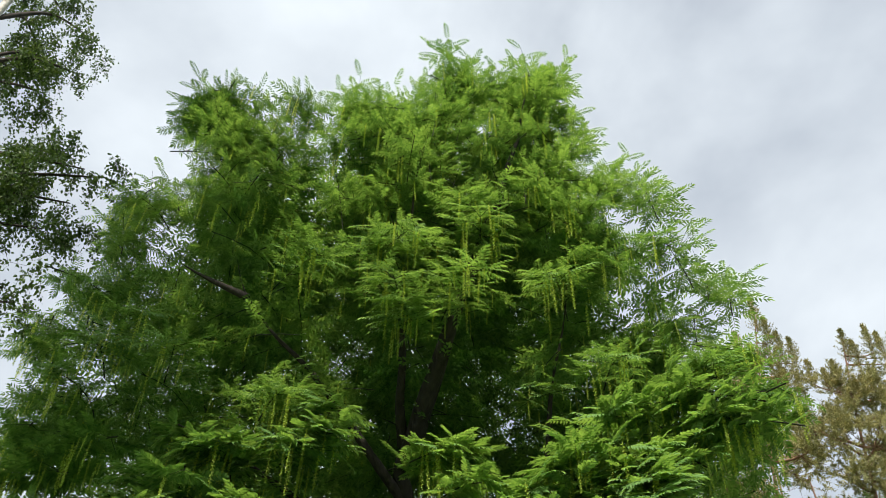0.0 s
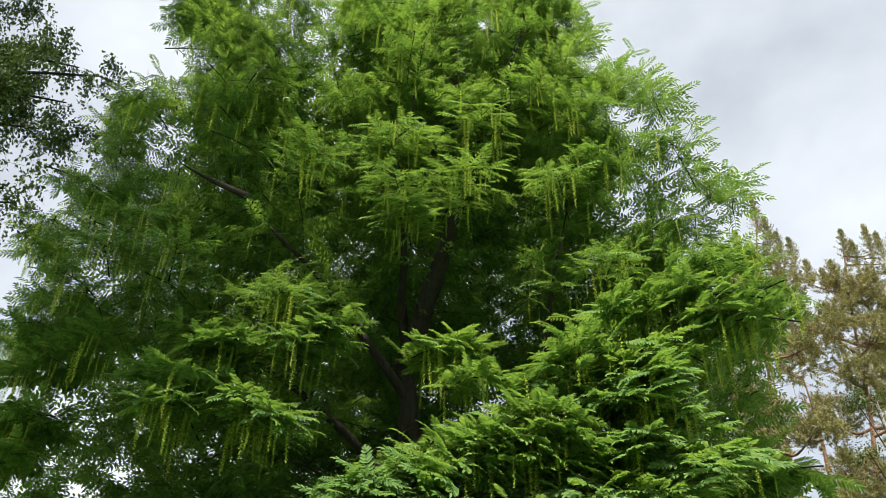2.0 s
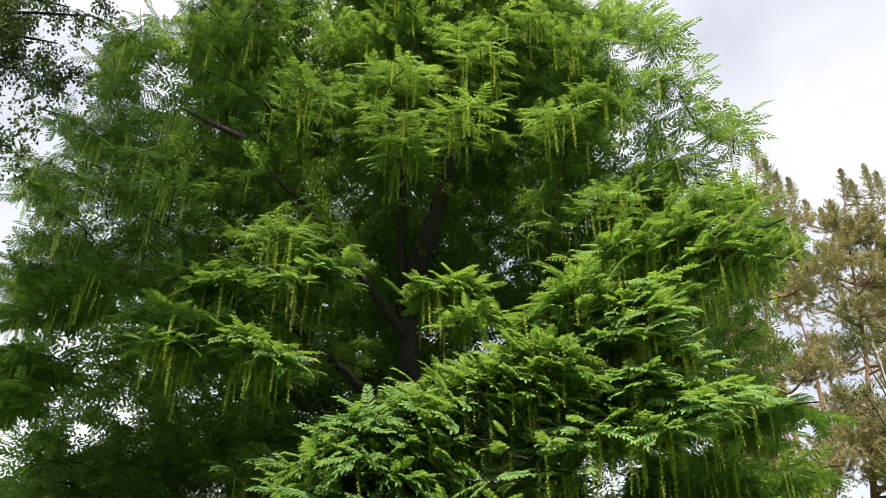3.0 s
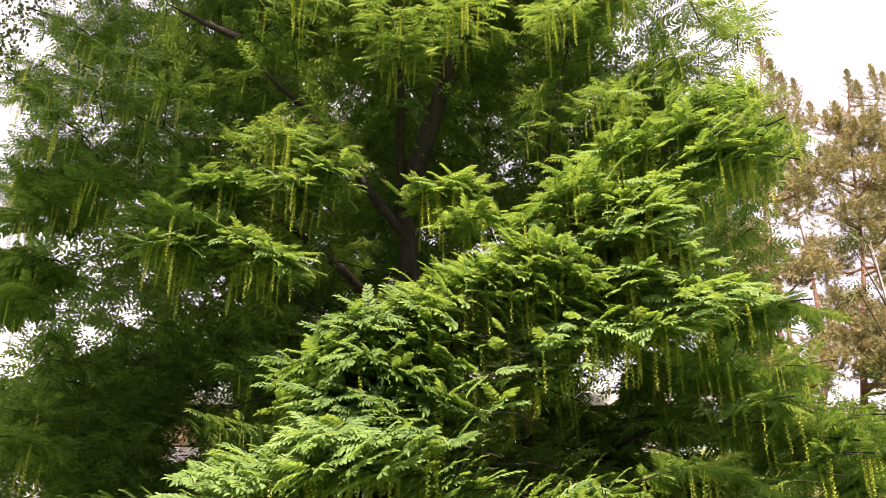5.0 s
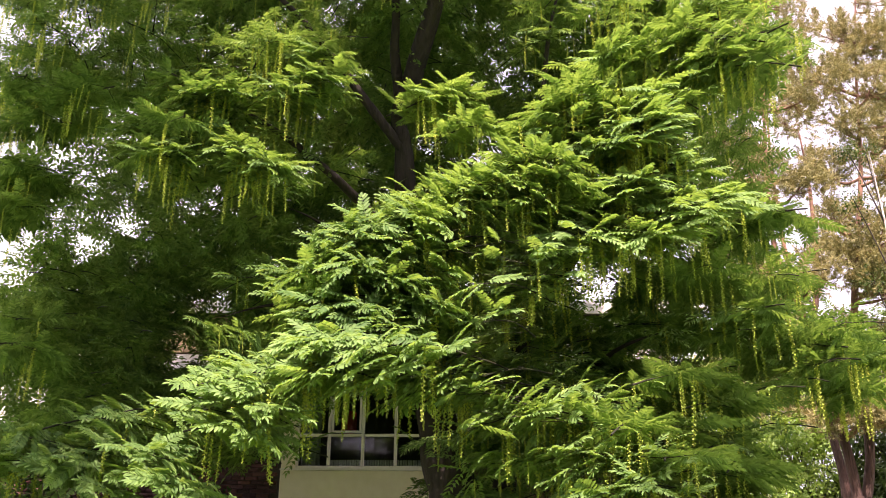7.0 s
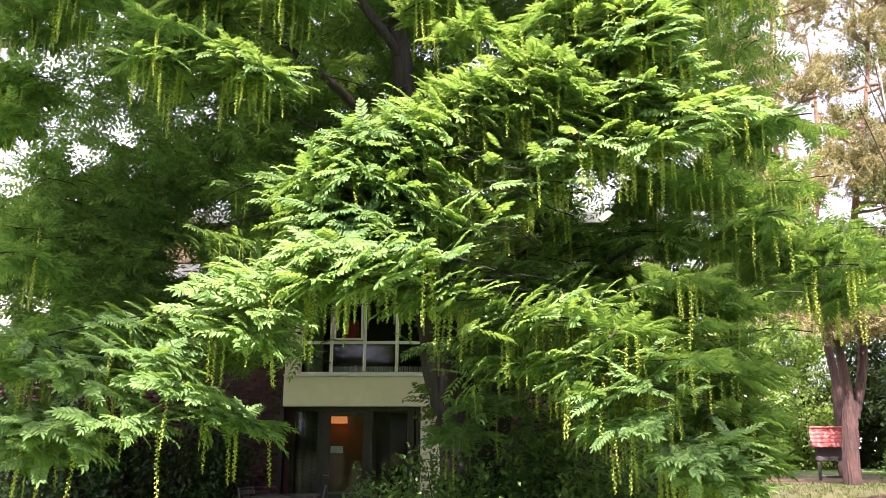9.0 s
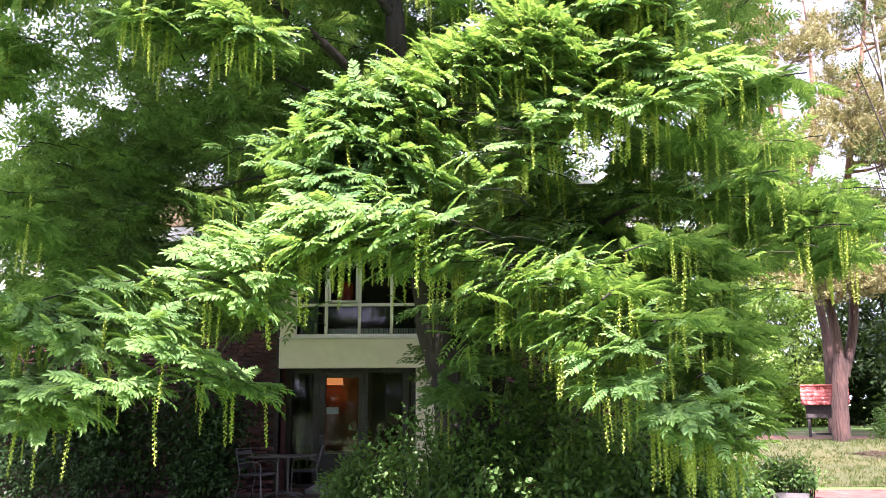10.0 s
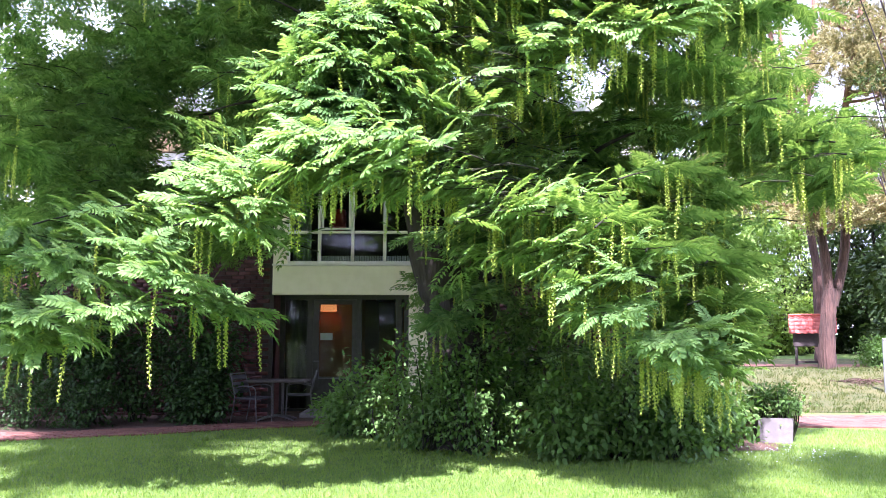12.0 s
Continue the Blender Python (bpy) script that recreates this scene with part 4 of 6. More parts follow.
def nearest_on(skeleton, p):
    """The skeleton's point from which a branch to p would spring."""
    d = np.linalg.norm(skeleton - p, axis=1) + 0.8 * np.maximum(skeleton[:, 2] - p[2] + 0.2, 0)
    return skeleton[d.argmin()]


def spray(rng, tip, reach, root, leaves, upright, tilt=(0.3, 0.9)):
    """One leafy branch end: its axis, side twigs, and the base, direction, lift and size of each leaf, and catkin places."""
    tip = np.asarray(tip, float)
    out = tip - root
    flat = unit((out[0], out[1], 0)) if np.hypot(out[0], out[1]) > 0.3 else unit((rng.normal(), -1, 0))
    if upright:
        way = unit(flat * rng.uniform(0.2, 0.45) + np.array((0, 0, 1.0)))
    else:
        way = unit(flat + np.array((rng.normal(0, 0.18), rng.normal(0, 0.18), rng.uniform(-0.06, 0.16))))
    reach *= 1.5 if upright else 1.0
    base = tip - way * reach
    if not upright:
        base[2] += 0.04 * reach
    axis = bend([base, (base + tip) / 2 + np.array((0, 0, 0.10 * reach)), tip], 9)
    side = unit(np.cross(way, (0, 0, 1.0)))
    twigs, spots = [], []
    n_twig = max(6, leaves // 6)
    if upright:
        # a shoot with leaves set spirally along it, and a few side shoots
        shoots = [(axis, leaves // 2)]
        for _ in range(5):
            a = rng.uniform(0, 2 * np.pi)
            p = axis[rng.integers(2, 7)]
            e = p + np.array((math.cos(a) * 0.45, math.sin(a) * 0.45, rng.uniform(0.35, 0.7)))
            twigs.append((p, e))
            shoots.append((np.linspace(p, e, 9), leaves // 10))
        for line, count in shoots:
            for k in range(count):
                u = 0.15 + 0.85 * (k + 0.5) / count
                a = k * 2.4 + rng.uniform(-0.5, 0.5)
                p = line[0] + (line[-1] - line[0]) * u
                d = unit(np.array((math.cos(a), math.sin(a), 0.10 + 1.0 * max(0.0, u - 0.7))))
                spots.append((p, d, unit(np.array((rng.normal(0, 0.2), rng.normal(0, 0.2), 1.0)) - d * (0.35, 0.35, 0)), rng.uniform(0.40, 0.56) * (1.1 - 0.5 * u)))
        return axis, twigs, spots
    for i in range(n_twig):
        s = 0.25 + 0.75 * (i + rng.random()) / n_twig
        p = axis[min(int(s * 8), 8)]
        sign = 1 if i % 2 else -1
        d = unit(way * rng.uniform(0.4, 1.1) + sign * side * rng.uniform(0.5, 1.2) + np.array((0, 0, rng.uniform(-0.25, 0.25))))
        length = reach * rng.uniform(0.18, 0.42) * (1.15 - 0.55 * s)
        end = p + d * length + np.array((0, 0, -0.05 * length))
        twigs.append((p, end))
        for k in range(max(3, leaves // n_twig)):
            u = rng.uniform(0.35, 1.0)
            turn = rng.uniform(0, 2 * np.pi)
            if tilt[1] < 0.89 or rng.random() < 0.7:
                d = unit(side * rng.choice((-1, 1)) * rng.uniform(0.5, 1.0) + way * rng.uniform(0.1, 0.7))
            fan = unit(d * rng.uniform(0.3, 1.0) + np.array((math.cos(turn), math.sin(turn), 0)) * rng.uniform(0.4, 1.0) + np.array((0, 0, rng.uniform(-0.1, 0.35))))
            lift = unit(np.array((rng.normal(0, 0.36), rng.normal(0, 0.3), 1.0)) + flat * rng.uniform(*tilt))
            fan = unit(fan - lift * (fan @ lift) * 0.85)
            spots.append((p + (end - p) * u, fan, lift, rng.uniform(0.29, 0.44)))
    return axis, twigs, spots


def wingnut_tree():
    rng = np.random.default_rng(5)
    tree = thing("wingnut_tree", (0, 0, 0))
    tagged(tree, "large spreading wingnut tree with pinnate leaves and long hanging yellow-green catkins", "tree")
    limbs = {}
    for name, pts in STEMS.items():
        path = bend(pts, 10 * len(pts))
        path[:, :2] += 0.03 * np.sin(np.arange(len(path)) * 0.9)[:, None] * np.linspace(0, 1, len(path))[:, None]
        limbs[name] = path
        g = STEM_GIRTH.get(name, 0.05)
        radii = g * np.linspace(1, 0.0, len(path)) ** 0.8 + 0.012
        if name == "stem":
            radii[:8] *= np.linspace(1.45, 1.0, 8)
        drawn = len(path) if g > 0.09 else int(len(path) * (0.75 if g > 0.05 else 0.48))
        radii[:drawn] *= 1 - 0.95 * np.linspace(0, 1, drawn) ** 2
        v, f = tube_arrays(path[:drawn], radii[:drawn], 14 if g > 0.2 else 9, 0.05, rng)
        soup_part("trunk" if name == "stem" else "limb", v, f, M_BARK, tree, "furrowed grey-brown bark, toned darker for the crown's shade", True)
    skeleton = np.concatenate(list(limbs.values()))
    fine = [pinnate(rng.integers(8, 11), True, rng, rng.uniform(0.04, 0.22), 1.02) for _ in range(4)]
    plain = [pinnate(7, False, rng, rng.uniform(0.12, 0.35), 0.95) for _ in range(5)]
    broad = [pinnate(6, False, rng, rng.uniform(0.15, 0.4), 1.25) for _ in range(4)]
    strings = [catkin(rng) for _ in range(3)]
    high_leaves, shoot_leaves = [], []
    near_leaves, far_leaves, deep_leaves, catkins, twig_pieces = [], [], [], [], []
    groups = [(SPIRES, 80, True, 2, (0.3, 0.9)), (SIDE_SHOOTS, 44, True, 0, (0.3, 0.9)), (UPPER, 84, False, 9, (0.3, 0.9)), (MIDDLE, 84, False, 10, (0.1, 0.75)), (ARCH, 90, False, 11, (0.25, 1.0)), (OUTER, 84, False, 7, (0.2, 0.9)), (CURTAIN, 54, False, 4, (0.35, 1.1)), (ARCH_FACE, 74, False, 7, (0.2, 0.95)), (SCREEN, 54, False, 9, (0.2, 0.85)), (TIERS, 54, False, 7, (0.1, 0.75)), (CROWN_FACE, 54, False, 3, (0.3, 1.1)), (SKIRT_LEFT, 44, False, 3, (0.35, 1.05)), (SKIRT_RIGHT, 60, False, 16, (0.15, 0.8)), (SHADE, 54, False, 2, (0.3, 0.9)), (ARCH_TIER, 76, False, 12, (0.2, 0.95))]
    for tips, leaves, upright, strings_each, tilt in groups:
        for x, y, z, *reach in tips:
            reach = reach[0] if reach else rng.uniform(0.8, 1.2)
            root = nearest_on(skeleton, np.array((x, y, z)))
            axis, twigs, spots = spray(rng, (x, y, z), reach, root, leaves, upright, tilt)
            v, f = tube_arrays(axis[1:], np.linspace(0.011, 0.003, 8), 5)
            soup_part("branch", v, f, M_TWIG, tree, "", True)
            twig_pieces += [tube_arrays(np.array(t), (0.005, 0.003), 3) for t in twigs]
            (shoot_leaves if upright else high_leaves if z > 7.4 else near_leaves).extend(s for s in spots if not in_cleared_gap(s[0] + s[1] * s[3] * 0.5, rng))
            for k in range(int(strings_each * rng.uniform(0.6, 1.4))):
                a, b = twigs[rng.integers(len(twigs))]
                top = a + (b - a) * rng.uniform(0.45, 1.05) + rng.normal(0, 0.03, 3)
                if not in_cleared_gap(top - (0, 0, 0.2), rng):
                    catkins.append((top, rng.uniform(0.38, 0.72)))
    fill = np.vstack([crown_fill(rng, 820, 0.74), crown_fill(rng, 110, 0.66, 8.8, 14.2, 10.6), crown_fill(rng, 200, 0.58, 3.0, 9.5, 12.0), crown_fill(rng, 130, 0.5, 2.8, 6.4, 12.2, -2.6)])
    for p in fill:
        root = nearest_on(skeleton, p)
        lo, hi, front, back = crown_sides(p[2])
        if -3.2 < p[0] < 1.0 and 6.2 < p[2] < 10.5 and rng.random() < 0.08:
            continue
        axis, twigs, spots = spray(rng, p, rng.uniform(1.0, 1.5), root, 36 if p[1] < max(front + 2.3, 11.9) else 26, p[2] > 12.8)
        whole = len(spots)
        spots = [s for s in spots if not in_cleared_gap(s[0] + s[1] * s[3] * 0.5, rng, OPENINGS + VIEW_CLEAR + VIEW_GLINTS)]
        if len(spots) < 6:
            continue
        if len(spots) > 0.9 * whole:
            twig_pieces.append(tube_arrays(axis[::2], np.linspace(0.009, 0.004, 5), 3))
        if p[1] > max(front + 2.3, 11.9) or (p[1] > 10.6 and p[2] > 8.8):
            deep_leaves.extend((b, d, n, s * 1.2) for b, d, n, s in spots)
        else:
            far_leaves.extend(spots)
        if p[1] < front + 2.2:
            for _ in range(rng.integers(1, 6)):
                catkins.append((spots[rng.integers(len(spots))][0], rng.uniform(0.25, 0.48)))
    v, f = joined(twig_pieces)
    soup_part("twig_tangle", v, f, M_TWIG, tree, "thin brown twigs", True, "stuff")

    def laid(spots):
        o = np.array([s[0] for s in spots])
        return o, frames_of(np.array([s[1] for s in spots]), np.array([s[2] for s in spots])), np.array([s[3] for s in spots])

    # the leaves nearest to the lawn are single parts
    order = sorted(range(len(near_leaves)), key=lambda i: near_leaves[i][0][1] + 0.35 * near_leaves[i][0][2])
    single, rest = order[:300], order[300:]
    leaf_meshes = [soup("leaf", *t, M_LEAF) for t in fine]
    o, fr, sz = laid([near_leaves[i] for i in single])
    for i in range(len(o)):
        ob = new("leaf", leaf_meshes[i % 4])
        ob.parent = tree
        m = Matrix([[fr[i][c][r] * sz[i] for c in range(3)] + [o[i][r]] for r in range(3)] + [[0, 0, 0, 1]])
        ob.matrix_local = m
    for name, spots, kinds in (("foliage", [near_leaves[i] for i in rest], fine), ("upper_foliage", high_leaves, [pinnate(7, False, rng, rng.uniform(0.05, 0.25), 0.82) for _ in range(4)]), ("shoot_foliage", shoot_leaves, [pinnate(8, False, rng, rng.uniform(0.25, 0.5), 0.85) for _ in range(4)]), ("inner_foliage", far_leaves, plain), ("deep_foliage", deep_leaves, broad)):
        o, fr, sz = laid(spots)
        which = rng.integers(0, len(kinds), len(o))
        v, f = joined([scattered(kinds[k], fr[which == k], o[which == k], sz[which == k]) for k in range(len(kinds))])
        soup_part(name, v, f, M_LEAF, tree, "fresh green pinnate leaves", False, "stuff")
    down = np.array([(rng.normal(0, 0.05), rng.normal(0, 0.05), -1.0) for _ in catkins])
    fr = frames_of(unit(down), unit(rng.normal(size=(len(catkins), 3))))
    order = sorted(range(len(catkins)), key=lambda i: catkins[i][0][1] + 0.35 * catkins[i][0][2])
    string_meshes = [soup("catkin", *t, M_CATKIN) for t in strings]
    for i in order[:300]:
        ob = new("catkin", string_meshes[i % 3])
        ob.parent = tree
        ob.matrix_local = Matrix([[fr[i][c][r] * catkins[i][1] for c in range(3)] + [catkins[i][0][r]] for r in range(3)] + [[0, 0, 0, 1]])
    far = np.array(order[300:])
    v, f = joined([scattered(strings[k], fr[far[far % 3 == k]], np.array([catkins[i][0] for i in far if i % 3 == k]), [catkins[i][1] for i in far if i % 3 == k]) for k in range(3)])
    soup_part("catkin_curtain", v, f, M_CATKIN, tree, "yellow-green hanging catkins", False, "stuff")
    return tree


def rest_on(ob, at):
    """Move a thing's origin to its foot without moving its parts."""
    ob.location = at
    for c in ob.children:
        c.matrix_parent_inverse = Matrix.Translation(-Vector(at))
    return ob


# ---- other trees and shrubs ----
def in_blob(rng, n, centre, half, shell=0.45):
    """n points in an ellipsoid, more of them near its skin, with their outward ways."""
    d = unit(rng.normal(size=(n, 3)))
    r = rng.random(n) ** shell
    bump = 1 + 0.16 * np.sin(d[:, 0] * 7 + centre[0]) * np.cos(d[:, 1] * 6 + centre[1]) + 0.12 * np.sin(d[:, 2] * 9)
    return np.asarray(centre) + d * np.asarray(half) * (r * bump)[:, None], d


def leaf_mass(rng, name, blobs, per_blob, template, size, mat, parent, label, droop=0.2):
    """A foliage part: simple leaves gathered on small twigs within the blobs."""
    os_, fr, sz = [], [], []
    for x, y, z, rx, ry, rz in blobs:
        tufts = max(8, per_blob // 9)
        c, d = in_blob(rng, tufts, (x, y, z), (rx, ry, rz))
        for k in range(7):
            o = c + rng.normal(0, size * 0.9, (tufts, 3))
            ahead = unit(d * 0.7 + rng.normal(0, 0.6, (tufts, 3)) - np.array((0, 0, droop)))
            up = unit(np.array((0, 0, 1.0)) + 0.5 * d + rng.normal(0, 0.35, (tufts, 3)))
            os_.append(o)
            fr.append(frames_of(ahead, up))
            sz.append(size * rng.uniform(0.7, 1.25, tufts))
    v, f = scattered(template, np.concatenate(fr), np.concatenate(os_), np.concatenate(sz))
    low = v[:, 2] < 0.01
    v[low, 2] = 0.01 + 0.02 * rng.random(low.sum())
    return soup_part(name, v, f, mat, parent, label, False, "stuff")


def shrub(name, blobs, per_blob, size, mat, label, seed, category="shrub"):
    rng = np.random.default_rng(seed)
    s = thing(name)
    stems = []
    for x, y, z, rx, ry, rz in blobs:
        for _ in range(7):
            a = rng.uniform(0, 2 * np.pi)
            e = np.array((x + rx * 0.7 * math.cos(a), y + ry * 0.7 * math.sin(a), z + rz * rng.uniform(0.1, 0.8)))
            b = np.array((x + 0.12 * rx * math.cos(a), y + 0.12 * ry * math.sin(a), float(rise(x, y)) - 0.03))
            stems.append(tube_arrays(bend([b, (b + e) / 2 + rng.normal(0, 0.05, 3), e], 7), np.linspace(0.016, 0.004, 7), 4))
    v, f = joined(stems)
    soup_part("stem_tangle", v, f, M_TWIG, s, "thin brown stems", True, "stuff")
    leaf_mass(rng, "foliage", blobs, per_blob, blade_leaf(True), size, mat, s, "dense small leaves")
    tagged(s, label, category)
    x, y = blobs[0][0], blobs[0][1]
    return rest_on(s, (x, y, float(rise(x, y))))


def broad_tree(name, foot, height, spread, blobs_n, per_blob, size, mat, label, seed, girth=0.18, low=0.25, bark_mat=None):
    """A broad-leaved tree: tapered trunk, limbs and a crown of leaf masses with gaps."""
    rng = np.random.default_rng(seed)
    t = thing(name)
    foot = np.array((foot[0], foot[1], float(rise(foot[0], foot[1]))))
    top = foot + np.array((rng.normal(0, 0.4), rng.normal(0, 0.4), height * 0.92))
    path = bend([foot - (0, 0, 0.2), foot + (rng.normal(0, 0.15), rng.normal(0, 0.15), height * 0.4), top], 16)
    v, f = tube_arrays(path, girth * np.linspace(1.1, 0.08, 16), 10, 0.05, rng)
    soup_part("trunk", v, f, bark_mat or M_BARK, t, "", True)
    blobs = []
    for _ in range(blobs_n):
        u = rng.uniform(low, 1.0)
        wide = spread * math.sin(math.pi * (0.16 + 0.80 * (u - low) / (1 - low))) ** 0.7
        a, r = rng.uniform(0, 2 * np.pi), wide * rng.uniform(0.25, 0.95)
        p = foot + np.array((r * math.cos(a), r * math.sin(a), height * u))
        k = spread * rng.uniform(0.22, 0.38)
        blobs.append((*p, k, k, k * 0.7))
        start = path[int(np.clip((u - 0.12) * 15, 2, 14))]
        v, f = tube_arrays(bend([start, (start + p) / 2 + (0, 0, 0.1 * r), p], 7), np.linspace(girth * 0.28, 0.012, 7), 5)
        soup_part("limb", v, f, M_BARK, t, "", True)
    leaf_mass(rng, "crown", blobs, per_blob, blade_leaf(False), size, mat, t, "loose leafy crown")
    tagged(t, label, "tree")
    return rest_on(t, tuple(foot))


def birch(seed=21):
    """The birch beside the lawn: hanging twigs of small leaves on long limbs."""
    rng = np.random.default_rng(seed)
    t = thing("birch_tree")
    stem = bend([(-9.6, 8.2, -0.2), (-9.5, 8.4, 5.0), (-9.7, 8.8, 11.0), (-9.4, 9.0, 17.0), (-9.0, 9.2, 21.0)], 26)
    v, f = tube_arrays(stem, 0.24 * np.linspace(1.1, 0.06, 26), 12, 0.04, rng)
    soup_part("trunk", v, f, M_BIRCH_BARK, t, "white peeling bark", True)
    ends = [(-10.39, 10.40, 19.20), (-9.54, 10.60, 19.28), (-8.54, 10.40, 18.02), (-9.80, 10.60, 18.09), (-8.82, 10.40, 16.92), (-8.34, 10.50, 16.65), (-9.78, 10.60, 16.78), (-8.83, 10.50, 15.95), (-7.58, 10.20, 13.39), (-6.93, 10.10, 13.13), (-6.38, 10.00, 12.79), (-8.10, 10.30, 12.95), (-7.51, 10.20, 12.26), (-6.91, 10.10, 12.23), (-7.98, 10.30, 11.93), (-7.27, 10.20, 11.70), (-7.45, 10.20, 10.36), (-7.02, 10.00, 9.91),
            (-10.5, 9.5, 16.0), (-10.8, 7.4, 10.0), (-9.8, 6.0, 13.0), (-11.4, 8.4, 13.0), (-10.2, 7.2, 18.0)]
    os_, fr, sz, twigs = [], [], [], []
    for e in ends:
        e = np.array(e)
        start = stem[np.abs(stem[:, 2] - max(e[2] - 2.0, 3.0)).argmin()]
        path = bend([start, (start + e) / 2 + (0, 0, 0.5), e], 10)
        v, f = tube_arrays(path, np.linspace(0.06, 0.012, 10), 6)
        soup_part("limb", v, f, M_BARK, t, "dark thin limb", True)
        hubs = [path[rng.integers(6, 10)] + rng.normal(0, 1, 3) * (0.34, 0.4, 0.16) for _ in range(7)]
        for k in range(49):
            p = hubs[k % 7] + rng.normal(0, 0.10, 3)
            drop = rng.uniform(0.2, 0.62)
            q = p + np.array((rng.normal(0, 0.14), rng.normal(0, 0.14), -drop))
            m = (p + q) / 2 + np.array((rng.normal(0, 0.06), rng.normal(0, 0.06), 0.10))
            curve = bend([p, m, q], 6)
            twigs.append(tube_arrays(curve, 0.0035, 3))
            n = int(44 * drop) + 12
            s = rng.random(n)
            o = np.stack([np.interp(s, np.linspace(0, 1, 6), curve[:, k]) for k in range(3)], -1) + rng.normal(0, 0.05, (n, 3))
            os_.append(o)
            fr.append(frames_of(unit(rng.normal(0, 0.7, (n, 3)) + (0, 0, -0.6)), unit(rng.normal(size=(n, 3)) + (0, 0, 0.5))))
            sz.append(rng.uniform(0.055, 0.09, n))
    v, f = joined(twigs)
    soup_part("twig_tangle", v, f, M_TWIG, t, "hanging thin twigs", False, "stuff")
    v, f = scattered(blade_leaf(False), np.concatenate(fr), np.concatenate(os_), np.concatenate(sz))
    soup_part("foliage", v, f, M_BIRCH_LEAF, t, "small grey-green leaves", False, "stuff")
    tagged(t, "tall birch with hanging twigs of small grey-green leaves", "tree")
    return rest_on(t, (-9.6, 8.2, 0))


def pine(name, stems, blobs, per_blob, seed, label, shoot=0.26, girth=0.25, leaders=()):
    """A pine: reddish stems, bare crooked branches, needles in flat clumps."""
    rng = np.random.default_rng(seed)
    t = thing(name)
    brushes = [needle_brush(rng) for _ in range(4)]
    paths = []
    for k, pts in enumerate(stems):
        n = 8 * len(pts)
        path = bend(pts, n)
        paths.append(path)
        g = girth if k == 0 else girth * 0.62
        split = n if k == 0 else n // 3
        radii = g * np.linspace(1.0, 0.72 if k == 0 else 0.1, n)
        if k == 0:
            radii[:4] *= np.linspace(1.25, 1.0, 4)
        if split < n:
            v, f = tube_arrays(path[:split + 1], radii[:split + 1], 14, 0.04, rng)
            soup_part("trunk", v, f, M_PINE_BARK, t, "grey-brown scaly bark", True)
            v, f = tube_arrays(path[split:], radii[split:], 12, 0.04, rng)
            soup_part("upper_trunk", v, f, M_PINE_TOP, t, "orange flaking bark", True)
        else:
            v, f = tube_arrays(path, radii, 22, 0.06, rng)
            soup_part("trunk", v, f, M_PINE_BARK, t, "grey-brown deeply furrowed bark", True)
    skeleton = np.concatenate(paths[1:] or paths)
    os_, fr, sz, small = [], [], [], []
    for x, y, z, rx, rz in blobs:
        c = np.array((x, y, z))
        d = np.linalg.norm(skeleton - c, axis=1) + 0.6 * np.maximum(skeleton[:, 2] - z + 0.4, 0)
        s = skeleton[d.argmin()]
        path = bend([s, (s + c) / 2 + rng.normal(0, 0.12, 3) + (0, 0, -0.1), c], 9)
        v, f = tube_arrays(path, np.linspace(0.06, 0.02, 9), 6)
        soup_part("branch", v, f, M_PINE_TOP, t, "", True)
        twigs = []
        for _ in range(max(4, per_blob // 55)):
            q = c + rng.normal(0, 0.55, 3) * (rx, rx, rz)
            twigs.append(tube_arrays(bend([path[6], (path[6] + q) / 2 - (0, 0, 0.06), q], 5), np.linspace(0.015, 0.005, 5), 3))
        small += twigs
        tufts = max(6, int(per_blob * min(1.0, rx * rx * rz / 0.35)) // 36)
        p, out = in_blob(rng, tufts, c, (rx, rx, rz), 0.6)
        # each tuft is a hand of upturned shoots set with needles
        for _ in range(7):
            way = unit(out * 0.6 + rng.normal(0, 0.55, (tufts, 3)) + (0, 0, 0.6))
            start = p + rng.normal(0, 1, (tufts, 3)) * (0.12, 0.12, 0.07)
            for k in range(5):
                os_.append(start + way * (0.075 * k))
                fr.append(frames_of(way + rng.normal(0, 0.08, (tufts, 3)), unit(rng.normal(size=(tufts, 3)))))
                sz.append(shoot * rng.uniform(0.7, 1.0, tufts))
    # upright leading shoots that stand out of the top
    for x, y, z, tall in leaders:
        c = np.array((x, y, z))
        s = skeleton[np.linalg.norm(skeleton - c + (0, 0, tall), axis=1).argmin()]
        small.append(tube_arrays(bend([s, c - (0, 0, tall * 0.8), c], 7), np.linspace(0.03, 0.006, 7), 4))
        for k in range(int(tall / 0.045)):
            u = k * 0.045 / tall
            n, a = 3, 2.4 * k
            turn = a + np.arange(n) * 2.1 + rng.normal(0, 0.3, n)
            way = unit(np.stack([np.cos(turn) * 0.7, np.sin(turn) * 0.7, 0 * turn + 0.75], -1))
            length = (0.02 + 0.60 * u) * rng.uniform(0.4, 1.1, n)
            for j in range(5):
                os_.append(c + (0, 0, -u * tall) + way * (length * j / 4)[:, None])
                fr.append(frames_of(way + (0, 0, 0.12 * j), unit(rng.normal(size=(n, 3)))))
                sz.append(shoot * rng.uniform(0.42, 0.62, n))
    v, f = joined(small)
    soup_part("twig_tangle", v, f, M_PINE_TOP, t, "", False, "stuff")
    o, r, s = np.concatenate(os_), np.concatenate(fr), np.concatenate(sz)
    which = rng.integers(0, 4, len(o))
    v, f = joined([scattered(brushes[k], r[which == k], o[which == k], s[which == k]) for k in range(4)])
